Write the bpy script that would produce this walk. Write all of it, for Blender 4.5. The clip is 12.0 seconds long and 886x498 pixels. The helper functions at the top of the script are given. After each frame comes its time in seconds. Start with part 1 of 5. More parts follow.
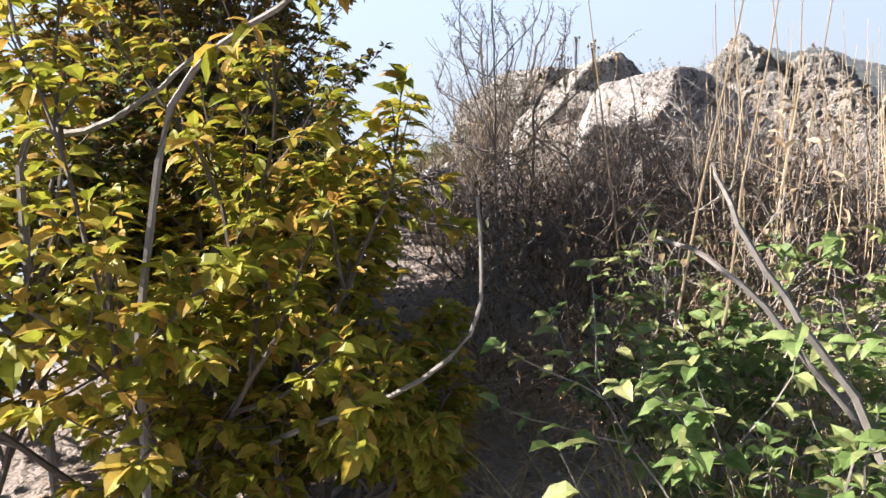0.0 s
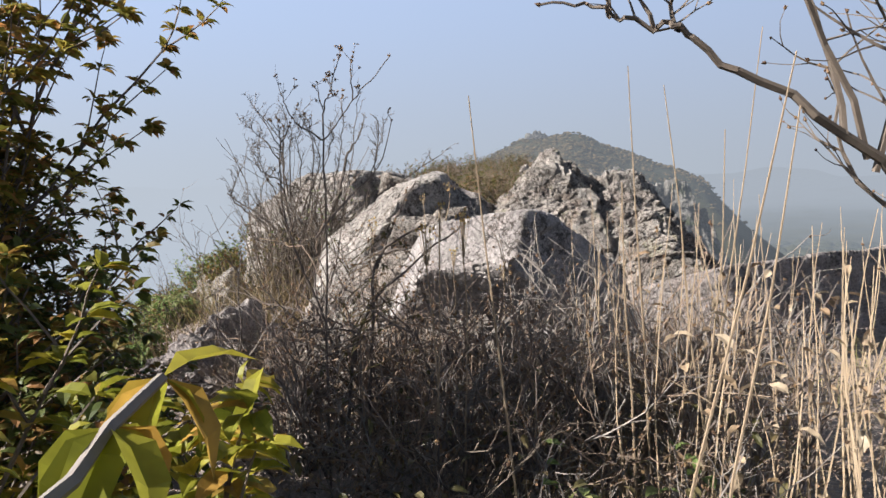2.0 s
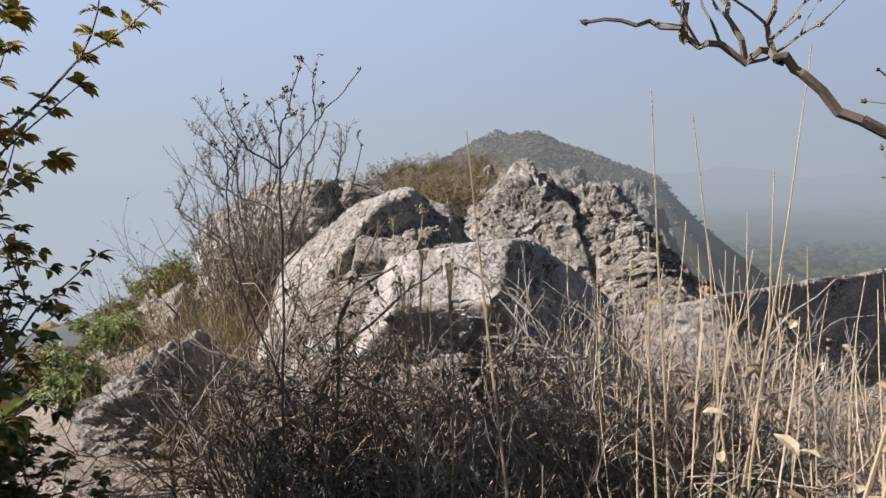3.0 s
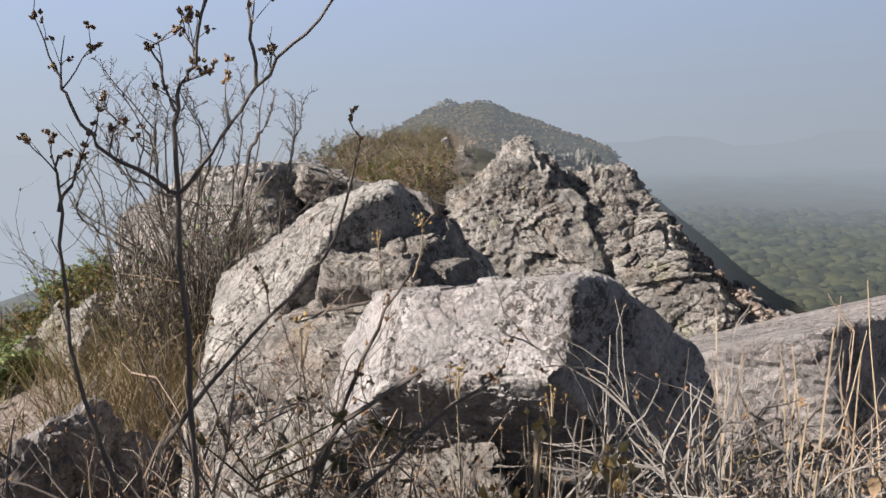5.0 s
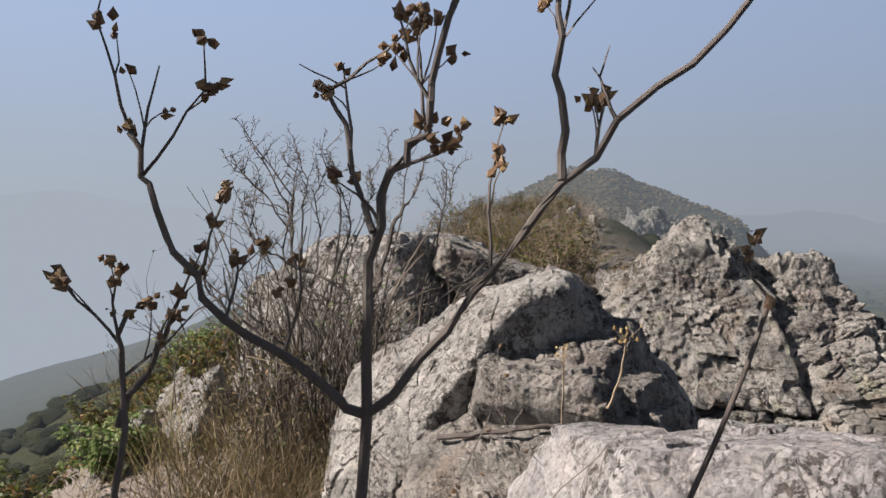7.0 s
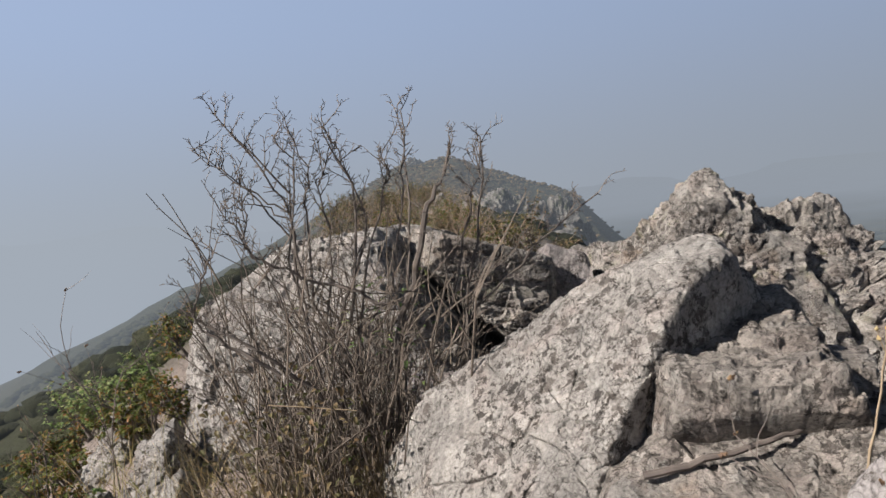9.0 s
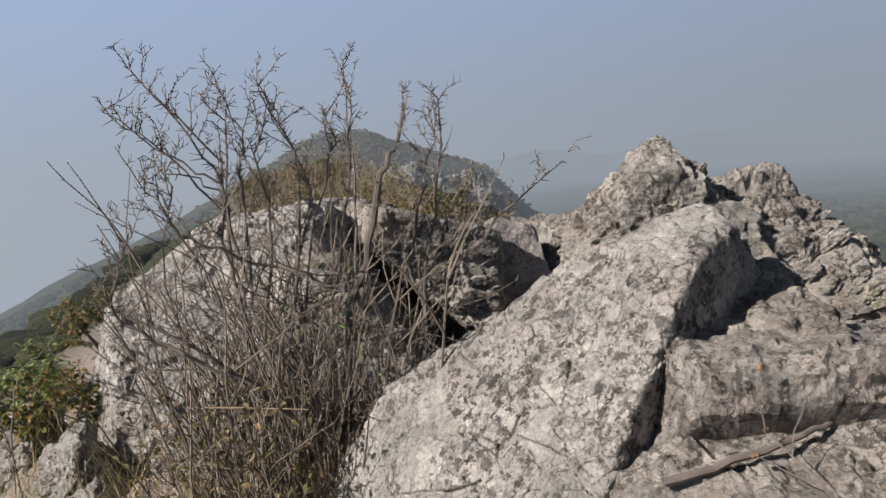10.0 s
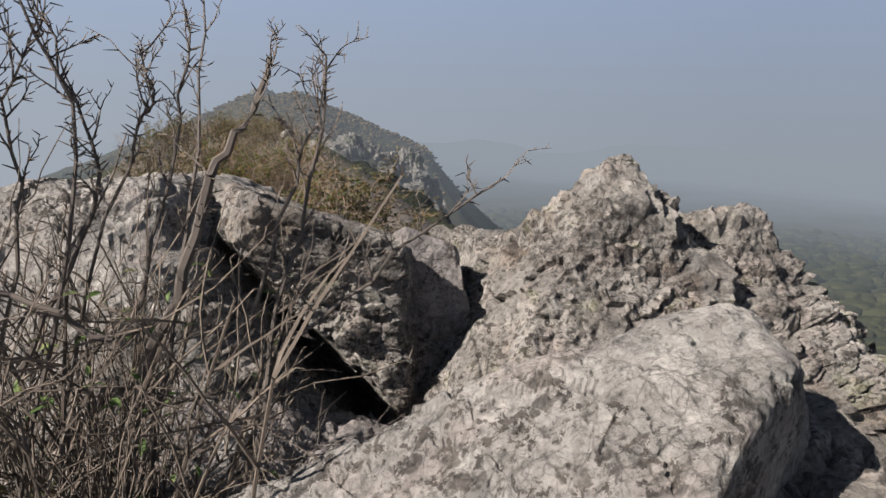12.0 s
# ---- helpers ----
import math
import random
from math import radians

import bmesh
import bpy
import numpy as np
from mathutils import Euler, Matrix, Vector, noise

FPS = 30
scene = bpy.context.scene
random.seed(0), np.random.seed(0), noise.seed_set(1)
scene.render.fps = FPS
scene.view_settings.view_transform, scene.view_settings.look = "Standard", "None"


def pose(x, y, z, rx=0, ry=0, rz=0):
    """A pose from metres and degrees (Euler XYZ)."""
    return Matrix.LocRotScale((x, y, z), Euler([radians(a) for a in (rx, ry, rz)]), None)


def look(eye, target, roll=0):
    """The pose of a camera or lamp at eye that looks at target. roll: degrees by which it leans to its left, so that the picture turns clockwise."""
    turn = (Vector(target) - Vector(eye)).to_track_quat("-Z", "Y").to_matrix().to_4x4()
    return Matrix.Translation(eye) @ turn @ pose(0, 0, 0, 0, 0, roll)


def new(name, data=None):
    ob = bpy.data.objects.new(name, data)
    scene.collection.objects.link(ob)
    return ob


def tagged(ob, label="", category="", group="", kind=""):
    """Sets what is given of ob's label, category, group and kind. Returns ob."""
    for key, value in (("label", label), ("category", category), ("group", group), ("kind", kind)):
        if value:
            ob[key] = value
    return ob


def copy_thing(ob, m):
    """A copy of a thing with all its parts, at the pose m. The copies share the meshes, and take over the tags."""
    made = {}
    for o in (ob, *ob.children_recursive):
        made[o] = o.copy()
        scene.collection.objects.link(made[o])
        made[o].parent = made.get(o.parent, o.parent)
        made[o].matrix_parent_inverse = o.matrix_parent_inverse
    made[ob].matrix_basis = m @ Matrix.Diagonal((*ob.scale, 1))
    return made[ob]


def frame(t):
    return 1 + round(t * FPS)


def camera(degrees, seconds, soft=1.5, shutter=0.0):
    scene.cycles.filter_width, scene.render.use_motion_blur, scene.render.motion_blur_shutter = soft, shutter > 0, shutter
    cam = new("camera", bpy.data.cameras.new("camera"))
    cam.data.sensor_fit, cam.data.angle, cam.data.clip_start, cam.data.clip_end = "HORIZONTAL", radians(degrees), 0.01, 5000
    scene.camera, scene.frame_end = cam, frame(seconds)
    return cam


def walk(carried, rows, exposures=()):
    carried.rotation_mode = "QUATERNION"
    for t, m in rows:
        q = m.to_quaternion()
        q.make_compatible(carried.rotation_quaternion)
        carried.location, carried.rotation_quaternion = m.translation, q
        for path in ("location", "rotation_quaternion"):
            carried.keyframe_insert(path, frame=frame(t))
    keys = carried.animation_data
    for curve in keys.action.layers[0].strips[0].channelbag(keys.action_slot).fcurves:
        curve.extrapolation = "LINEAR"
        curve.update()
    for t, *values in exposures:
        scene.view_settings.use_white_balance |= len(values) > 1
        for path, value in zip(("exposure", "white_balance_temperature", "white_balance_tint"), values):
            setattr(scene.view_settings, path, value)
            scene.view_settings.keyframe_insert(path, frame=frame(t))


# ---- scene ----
cam = camera(60.6, 12.0)
PATH = [
    (0, (0.295, 0.741, 1.377), (-0.475, 2.554, 1.033), -2.8),
    (0.5, (0.117, 1.06, 1.607), (-0.43, 2.956, 1.276), -1.9),
    (1, (-0.005, 1.179, 1.674), (-0.395, 3.122, 1.404), -2.0),
    (1.5, (-0.11, 1.223, 1.74), (-0.394, 3.19, 1.512), -1.7),
    (2, (-0.169, 1.549, 1.773), (-0.388, 3.528, 1.586), -1.1),
    (2.5, (-0.206, 1.818, 1.841), (-0.36, 3.804, 1.662), -0.3),
    (3, (-0.28, 2.006, 1.901), (-0.394, 3.993, 1.705), -0.6),
    (3.2, (-0.295, 2.043, 1.936), (-0.409, 4.028, 1.723), -0.8),
    (4.8, (-0.58, 3.268, 1.925), (-0.623, 5.246, 1.633), -1.3),
    (5, (-0.569, 3.322, 1.989), (-0.554, 5.303, 1.714), -0.9),
    (5.5, (-0.529, 3.498, 2.077), (-0.397, 5.482, 1.861), -0.5),
    (6, (-0.4, 3.72, 2.102), (-0.335, 5.712, 1.945), 0.6),
    (6.5, (-0.457, 3.823, 2.063), (-0.567, 5.816, 1.938), 1.4),
    (6.8, (-0.7, 3.808, 2.051), (-0.906, 5.794, 1.94), 1.8),
    (7, (-0.82, 3.941, 2.056), (-1.112, 5.916, 1.947), 1.2),
    (8.8, (-1.723, 4.555, 2.011), (-1.681, 6.551, 1.908), -5.4),
    (9, (-1.746, 4.637, 2.008), (-1.64, 6.63, 1.877), -5.4),
    (9.5, (-1.806, 4.816, 1.972), (-1.572, 6.793, 1.788), -5.3),
    (10, (-1.883, 4.977, 2.005), (-1.558, 6.938, 1.783), -5.6),
    (10.5, (-1.937, 5.38, 1.9), (-1.564, 7.327, 1.634), -4.7),
    (11, (-1.896, 5.776, 1.863), (-1.438, 7.701, 1.576), -2.4),
    (11.5, (-1.794, 5.804, 1.975), (-1.289, 7.717, 1.685), 0.6),
    (12, (-1.566, 5.936, 2.061), (-1.057, 7.85, 1.782), 2.7),
]
walk(cam, [(t, look(eye, target, roll)) for t, eye, target, roll in PATH],
     exposures=[(0, 1.85), (0.5, 1.75), (1, 1.45), (1.5, 1.3), (2.5, 1.12), (3.2, 1.05), (5, 1.02), (6.5, 0.84), (9, 0.74), (12, 0.74)])

# ---- world, sun, haze ----
SUN = Vector((-0.77, -0.27, 0.57)).normalized()
# mist colour of the low sky, also the glow painted into far materials
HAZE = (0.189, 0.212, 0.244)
# dimmer mist glow, painted in at middle distance
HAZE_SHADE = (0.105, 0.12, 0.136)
world = bpy.data.worlds.new("hazy_sky")
scene.world = world
world.use_nodes = True
wn, wl = world.node_tree.nodes, world.node_tree.links
wn.clear()
sky = wn.new("ShaderNodeTexSky")
sky.sky_type, sky.sun_disc = "NISHITA", False
sky.sun_elevation = math.asin(SUN.z)
sky.sun_rotation = math.atan2(SUN.x, SUN.y)
sky.air_density, sky.dust_density, sky.ozone_density, sky.altitude = 1.2, 1.0, 2.0, 400
bg_sky = wn.new("ShaderNodeBackground")
bg_sky.inputs["Strength"].default_value = 0.016
wl.new(sky.outputs[0], bg_sky.inputs["Color"])
bg_haze = wn.new("ShaderNodeBackground")
bg_haze.inputs["Color"].default_value = (*HAZE, 1)
coord = wn.new("ShaderNodeTexCoord")
split = wn.new("ShaderNodeSeparateXYZ")
wl.new(coord.outputs["Generated"], split.inputs[0])
def eased(low, high, top=1.0):
    m = wn.new("ShaderNodeMapRange")
    m.interpolation_type = "SMOOTHSTEP"
    m.inputs["From Min"].default_value, m.inputs["From Max"].default_value = low, high
    m.inputs["To Max"].default_value = top
    wl.new(split.outputs["Z"], m.inputs["Value"])
    return m.outputs[0]


bg_blue = wn.new("ShaderNodeBackground")
bg_blue.inputs["Color"].default_value = (0.188, 0.238, 0.340, 1)
# the mist is brighter towards the sun
glow = wn.new("ShaderNodeMapRange")
glow.inputs["From Min"].default_value, glow.inputs["From Max"].default_value = -0.6, 0.6
glow.inputs["To Min"].default_value, glow.inputs["To Max"].default_value = 1.22, 0.92
wl.new(split.outputs["X"], glow.inputs["Value"])
wl.new(glow.outputs[0], bg_blue.inputs["Strength"])
wl.new(glow.outputs[0], bg_haze.inputs["Strength"])
low_sky, mixw = wn.new("ShaderNodeMixShader"), wn.new("ShaderNodeMixShader")
wl.new(eased(-0.03, 0.27), low_sky.inputs[0])
wl.new(bg_haze.outputs[0], low_sky.inputs[1])
wl.new(bg_blue.outputs[0], low_sky.inputs[2])
wl.new(eased(0.25, 0.75), mixw.inputs[0])
wl.new(low_sky.outputs[0], mixw.inputs[1])
wl.new(bg_sky.outputs[0], mixw.inputs[2])
wout = wn.new("ShaderNodeOutputWorld")
wl.new(mixw.outputs[0], wout.inputs["Surface"])

sun_data = bpy.data.lights.new("sun", "SUN")
sun_data.energy, sun_data.angle, sun_data.color = 5.0, radians(0.6), (1.0, 0.95, 0.90)
sun = new("sun", sun_data)
sun.matrix_world = look(SUN * 50, (0, 0, 0))


# ---- materials ----
class Nodes:
    def __init__(self, name):
        self.mat = bpy.data.materials.new(name)
        self.mat.use_nodes = True
        self.n, self.l = self.mat.node_tree.nodes, self.mat.node_tree.links
        self.n.clear()
        self.out = self.n.new("ShaderNodeOutputMaterial")
        self.bsdf = self.n.new("ShaderNodeBsdfPrincipled")
        self.l.new(self.bsdf.outputs[0], self.out.inputs["Surface"])
        self.bsdf.inputs["Roughness"].default_value = 0.85
        self.bsdf.inputs["Specular IOR Level"].default_value = 0.25
        self.co = self.n.new("ShaderNodeTexCoord").outputs["Object"]

    def noise(self, scale, detail=4, rough=0.6, distort=0.0, co=None):
        t = self.n.new("ShaderNodeTexNoise")
        t.inputs["Scale"].default_value, t.inputs["Detail"].default_value = scale, detail
        t.inputs["Roughness"].default_value, t.inputs["Distortion"].default_value = rough, distort
        self.l.new(co or self.co, t.inputs["Vector"])
        return t.outputs["Fac"]

    def voronoi(self, scale, feature="F1", co=None, rnd=1.0):
        t = self.n.new("ShaderNodeTexVoronoi")
        t.feature = feature
        t.inputs["Scale"].default_value, t.inputs["Randomness"].default_value = scale, rnd
        self.l.new(co or self.co, t.inputs["Vector"])
        return t.outputs["Distance"]

    def cells(self, scale, co=None):
        """A random value for each patch of a broken-up surface."""
        t = self.n.new("ShaderNodeTexVoronoi")
        t.inputs["Scale"].default_value = scale
        self.l.new(co or self.co, t.inputs["Vector"])
        return t.outputs["Color"]

    def discs(self, scale, least, most, share, co=None):
        """Round patches of uneven size, on a share of the cells, with a random tone for each."""
        t = self.n.new("ShaderNodeTexVoronoi")
        t.inputs["Scale"].default_value = scale
        self.l.new(co or self.co, t.inputs["Vector"])
        sep = self.n.new("ShaderNodeSeparateColor")
        self.l.new(t.outputs["Color"], sep.inputs[0])
        size = self.math("ADD", self.math("MULTIPLY", sep.outputs[0], most - least), least)
        edge = self.math("MULTIPLY", self.math("SUBTRACT", size, t.outputs["Distance"]), 9.0, True)
        return self.math("MULTIPLY", edge, self.math("LESS_THAN", sep.outputs[1], share)), sep.outputs[2]

    def ramp(self, fac, *stops):
        r = self.n.new("ShaderNodeValToRGB")
        e = r.color_ramp.elements
        while len(e) < len(stops):
            e.new(0.5)
        for k, (p, c) in zip(e, stops):
            k.position = p
            k.color = (*c, 1) if isinstance(c, tuple) else (c, c, c, 1)
        self.l.new(fac, r.inputs[0])
        return r.outputs[0]

    def mix(self, fac, a, b, mode="MIX"):
        m = self.n.new("ShaderNodeMix")
        m.data_type, m.blend_type = "RGBA", mode
        for socket, v in ((m.inputs[0], fac), (m.inputs[6], a), (m.inputs[7], b)):
            if isinstance(v, bpy.types.NodeSocket):
                self.l.new(v, socket)
            elif isinstance(v, tuple):
                socket.default_value = (*v, 1)
            else:
                socket.default_value = v
        return m.outputs[2]

    def math(self, op, a, b=0.0, clamp=False):
        m = self.n.new("ShaderNodeMath")
        m.operation, m.use_clamp = op, clamp
        for socket, v in zip(m.inputs, (a, b)):
            if isinstance(v, bpy.types.NodeSocket):
                self.l.new(v, socket)
            else:
                socket.default_value = v
        return m.outputs[0]

    def warp(self, scale, amount):
        t = self.n.new("ShaderNodeTexNoise")
        t.inputs["Scale"].default_value, t.inputs["Detail"].default_value = scale, 3
        self.l.new(self.co, t.inputs["Vector"])
        v = self.n.new("ShaderNodeVectorMath")
        v.operation = "MULTIPLY_ADD"
        v.inputs[1].default_value = (amount,) * 3
        self.l.new(t.outputs["Color"], v.inputs[0])
        self.l.new(self.co, v.inputs[2])
        return v.outputs[0]

    def bump(self, height, strength, distance, normal=None):
        b = self.n.new("ShaderNodeBump")
        b.inputs["Strength"].default_value, b.inputs["Distance"].default_value = strength, distance
        self.l.new(height, b.inputs["Height"])
        if normal:
            self.l.new(normal, b.inputs["Normal"])
        return b.outputs[0]

    def color(self, c):
        self.l.new(c, self.bsdf.inputs["Base Color"])

    def normal(self, nrm):
        self.l.new(nrm, self.bsdf.inputs["Normal"])

    def rand(self):
        g = self.n.new("ShaderNodeNewGeometry")
        return g.outputs["Random Per Island"]

    def painted_haze(self):
        """Paints mist into the material as a glow growing with distance: thick over the valley where x is below the
        ridge line, thin over the other one.
        """
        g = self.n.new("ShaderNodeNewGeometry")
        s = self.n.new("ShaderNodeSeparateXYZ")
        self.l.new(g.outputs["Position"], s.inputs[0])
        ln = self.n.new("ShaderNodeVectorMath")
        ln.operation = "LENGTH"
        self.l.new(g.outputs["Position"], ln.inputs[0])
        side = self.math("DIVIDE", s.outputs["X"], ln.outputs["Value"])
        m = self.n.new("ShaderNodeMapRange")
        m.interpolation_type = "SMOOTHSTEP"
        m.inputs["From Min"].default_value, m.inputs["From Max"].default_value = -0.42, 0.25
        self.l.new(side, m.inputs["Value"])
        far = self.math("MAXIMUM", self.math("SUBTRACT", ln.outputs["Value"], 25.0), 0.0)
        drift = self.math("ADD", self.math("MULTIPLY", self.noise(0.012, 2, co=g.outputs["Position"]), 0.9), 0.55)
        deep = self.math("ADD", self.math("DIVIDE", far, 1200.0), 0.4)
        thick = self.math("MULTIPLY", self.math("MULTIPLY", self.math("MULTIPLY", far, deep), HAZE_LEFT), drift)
        # extra mist glow painted around the far hilltop
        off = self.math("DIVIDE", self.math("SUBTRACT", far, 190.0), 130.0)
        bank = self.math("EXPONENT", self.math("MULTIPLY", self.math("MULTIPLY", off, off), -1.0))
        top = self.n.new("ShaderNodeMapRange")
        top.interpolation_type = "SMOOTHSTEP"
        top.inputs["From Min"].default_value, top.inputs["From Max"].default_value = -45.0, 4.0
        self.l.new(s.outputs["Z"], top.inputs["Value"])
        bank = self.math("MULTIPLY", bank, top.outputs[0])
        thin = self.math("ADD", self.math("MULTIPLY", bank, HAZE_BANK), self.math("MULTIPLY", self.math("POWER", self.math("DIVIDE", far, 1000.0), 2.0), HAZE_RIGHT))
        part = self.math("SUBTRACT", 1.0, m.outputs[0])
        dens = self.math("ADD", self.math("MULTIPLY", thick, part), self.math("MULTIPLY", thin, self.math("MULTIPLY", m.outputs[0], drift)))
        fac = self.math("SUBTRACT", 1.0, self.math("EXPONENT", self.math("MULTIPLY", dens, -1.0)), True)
        # emission stands in for mist: brighter on the sun side, dimmer on the other
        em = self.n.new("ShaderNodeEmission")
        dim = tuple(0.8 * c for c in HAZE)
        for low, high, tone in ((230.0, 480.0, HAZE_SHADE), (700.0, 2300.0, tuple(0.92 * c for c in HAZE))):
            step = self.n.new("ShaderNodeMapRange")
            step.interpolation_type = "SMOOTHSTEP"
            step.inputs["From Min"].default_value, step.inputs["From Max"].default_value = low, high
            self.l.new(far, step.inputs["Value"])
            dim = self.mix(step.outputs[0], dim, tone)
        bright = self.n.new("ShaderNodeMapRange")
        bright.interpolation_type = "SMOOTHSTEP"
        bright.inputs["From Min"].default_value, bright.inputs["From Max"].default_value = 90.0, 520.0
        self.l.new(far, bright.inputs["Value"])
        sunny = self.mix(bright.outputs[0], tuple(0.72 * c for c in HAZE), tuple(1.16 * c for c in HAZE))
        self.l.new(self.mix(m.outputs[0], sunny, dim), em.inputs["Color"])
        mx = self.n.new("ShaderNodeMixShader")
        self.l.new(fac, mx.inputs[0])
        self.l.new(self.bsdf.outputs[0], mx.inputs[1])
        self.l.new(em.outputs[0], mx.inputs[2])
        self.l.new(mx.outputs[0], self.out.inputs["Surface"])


# strengths of the mist glow painted into far surfaces
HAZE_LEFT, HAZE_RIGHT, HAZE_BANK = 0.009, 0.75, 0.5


def rock_material(name, light, grey, dark_amount, ochre_amount, relief=1.0, moss=0.0):
    k = Nodes(name)
    w = k.warp(9.0, 0.10)
    big, small = k.cells(11.0, w), k.cells(29.0, w)
    base = k.mix(k.ramp(k.noise(3.0, 7, 0.7), (0.38, 0.0), (0.60, 1.0)), grey, light)
    base = k.mix(1.0, base, k.ramp(big, (0.2, 0.9), (0.8, 1.16)), "MULTIPLY")
    base = k.mix(1.0, base, k.ramp(small, (0.2, 0.9), (0.8, 1.14)), "MULTIPLY")
    rim = k.ramp(k.voronoi(11.0, "DISTANCE_TO_EDGE", co=w), (0.0, 0.45), (0.045, 1.0))
    rim2 = k.ramp(k.voronoi(29.0, "DISTANCE_TO_EDGE", co=w), (0.0, 0.6), (0.06, 1.0))
    some = k.ramp(k.noise(5.0, 5, 0.65), (0.42, 0.0), (0.6, 1.0))
    base = k.mix(some, base, k.mix(1.0, k.mix(1.0, base, rim, "MULTIPLY"), rim2, "MULTIPLY"))
    ochre = k.ramp(k.noise(2.1, 6, 0.65, 0.4), (0.60 - 0.1 * ochre_amount, 0.0), (0.72, 1.0))
    base = k.mix(k.math("MULTIPLY", ochre, min(0.9, ochre_amount)), base, (0.30, 0.18, 0.10))
    pink = k.ramp(k.noise(5.5, 4, 0.6), (0.52, 0.0), (0.68, 1.0))
    base = k.mix(k.math("MULTIPLY", pink, 0.35), base, (0.31, 0.237, 0.207))
    w2 = k.warp(42.0, 0.05)
    pale, tone = k.discs(7.0, 0.12, 0.42, 0.5, w2)
    base = k.mix(k.math("MULTIPLY", pale, 0.4), base, k.mix(tone, (0.24, 0.226, 0.208), (0.46, 0.434, 0.398)))
    pale, tone = k.discs(17.0, 0.15, 0.45, 0.4, w2)
    base = k.mix(k.math("MULTIPLY", pale, 0.4), base, k.mix(tone, (0.16, 0.148, 0.137), (0.47, 0.44, 0.403)))
    where = k.ramp(k.noise(2.6, 5, 0.65), (0.530 - 0.05 * dark_amount, 0.0), (0.555 - 0.05 * dark_amount, 1.0))
    spots, tone = k.discs(23.0, 0.1, 0.55, 0.6, w2)
    ragged = k.ramp(k.noise(31.0, 8, 0.75, 0.3), (0.528, 0.0), (0.542, 1.0))
    dark = k.math("MULTIPLY", where, k.math("MAXIMUM", k.math("MULTIPLY", spots, 0.8), ragged))
    base = k.mix(k.math("MULTIPLY", dark, 0.9), base, k.mix(tone, (0.04, 0.034, 0.03), (0.10, 0.083, 0.07)))
    mottle = k.ramp(k.noise(44.0, 7, 0.75), (0.38, 0.55), (0.46, 1.0), (0.62, 1.22))
    base = k.mix(0.9, base, mottle, "MULTIPLY")
    veins = k.ramp(k.noise(13.0, 10, 0.78, 0.2), (0.615 - 0.03 * dark_amount, 0.0), (0.665 - 0.03 * dark_amount, 1.0))
    base = k.mix(k.math("MULTIPLY", veins, 0.85), base, (0.075, 0.065, 0.058))
    if moss:
        mossy = k.ramp(k.noise(6.0, 5, 0.6), (0.58, 0.0), (0.68, 1.0))
        base = k.mix(k.math("MULTIPLY", mossy, moss), base, (0.17, 0.18, 0.06))
    grain = k.ramp(k.noise(90.0, 3, 0.6), (0.3, 0.78), (0.7, 1.15))
    k.color(k.mix(1.0, base, grain, "MULTIPLY"))
    n1 = k.bump(k.mix(0.5, rim, rim2), 0.6 * relief, 0.015)
    n2 = k.bump(k.noise(14.0, 9, 0.7, 0.2), 0.7 * relief, 0.04, n1)
    n3 = k.bump(k.noise(75.0, 5, 0.75), 0.7, 0.012, n2)
    k.normal(n3)
    k.bsdf.inputs["Roughness"].default_value = 0.92
    return k.mat


def stem_material(name, a, b, scale=40.0):
    k = Nodes(name)
    c = k.mix(k.noise(scale, 4), a, b)
    k.color(k.mix(k.math("MULTIPLY", k.rand(), 0.5), c, tuple(x * 0.55 for x in a)))
    k.normal(k.bump(k.noise(150.0, 3), 0.5, 0.002))
    return k.mat


def leaf_material(name, a, b, c, translucent=0.35):
    k = Nodes(name)
    col = k.ramp(k.rand(), (0.0, a), (0.55, b), (1.0, c))
    col = k.mix(1.0, col, k.ramp(k.noise(30.0, 3), (0.3, 0.7), (0.7, 1.2)), "MULTIPLY")
    k.color(col)
    k.bsdf.inputs["Roughness"].default_value = 0.5
    tr = k.n.new("ShaderNodeBsdfTranslucent")
    k.l.new(col, tr.inputs["Color"])
    mx = k.n.new("ShaderNodeMixShader")
    mx.inputs[0].default_value = translucent
    k.l.new(k.bsdf.outputs[0], mx.inputs[1])
    k.l.new(tr.outputs[0], mx.inputs[2])
    k.l.new(mx.outputs[0], k.out.inputs["Surface"])
    return k.mat


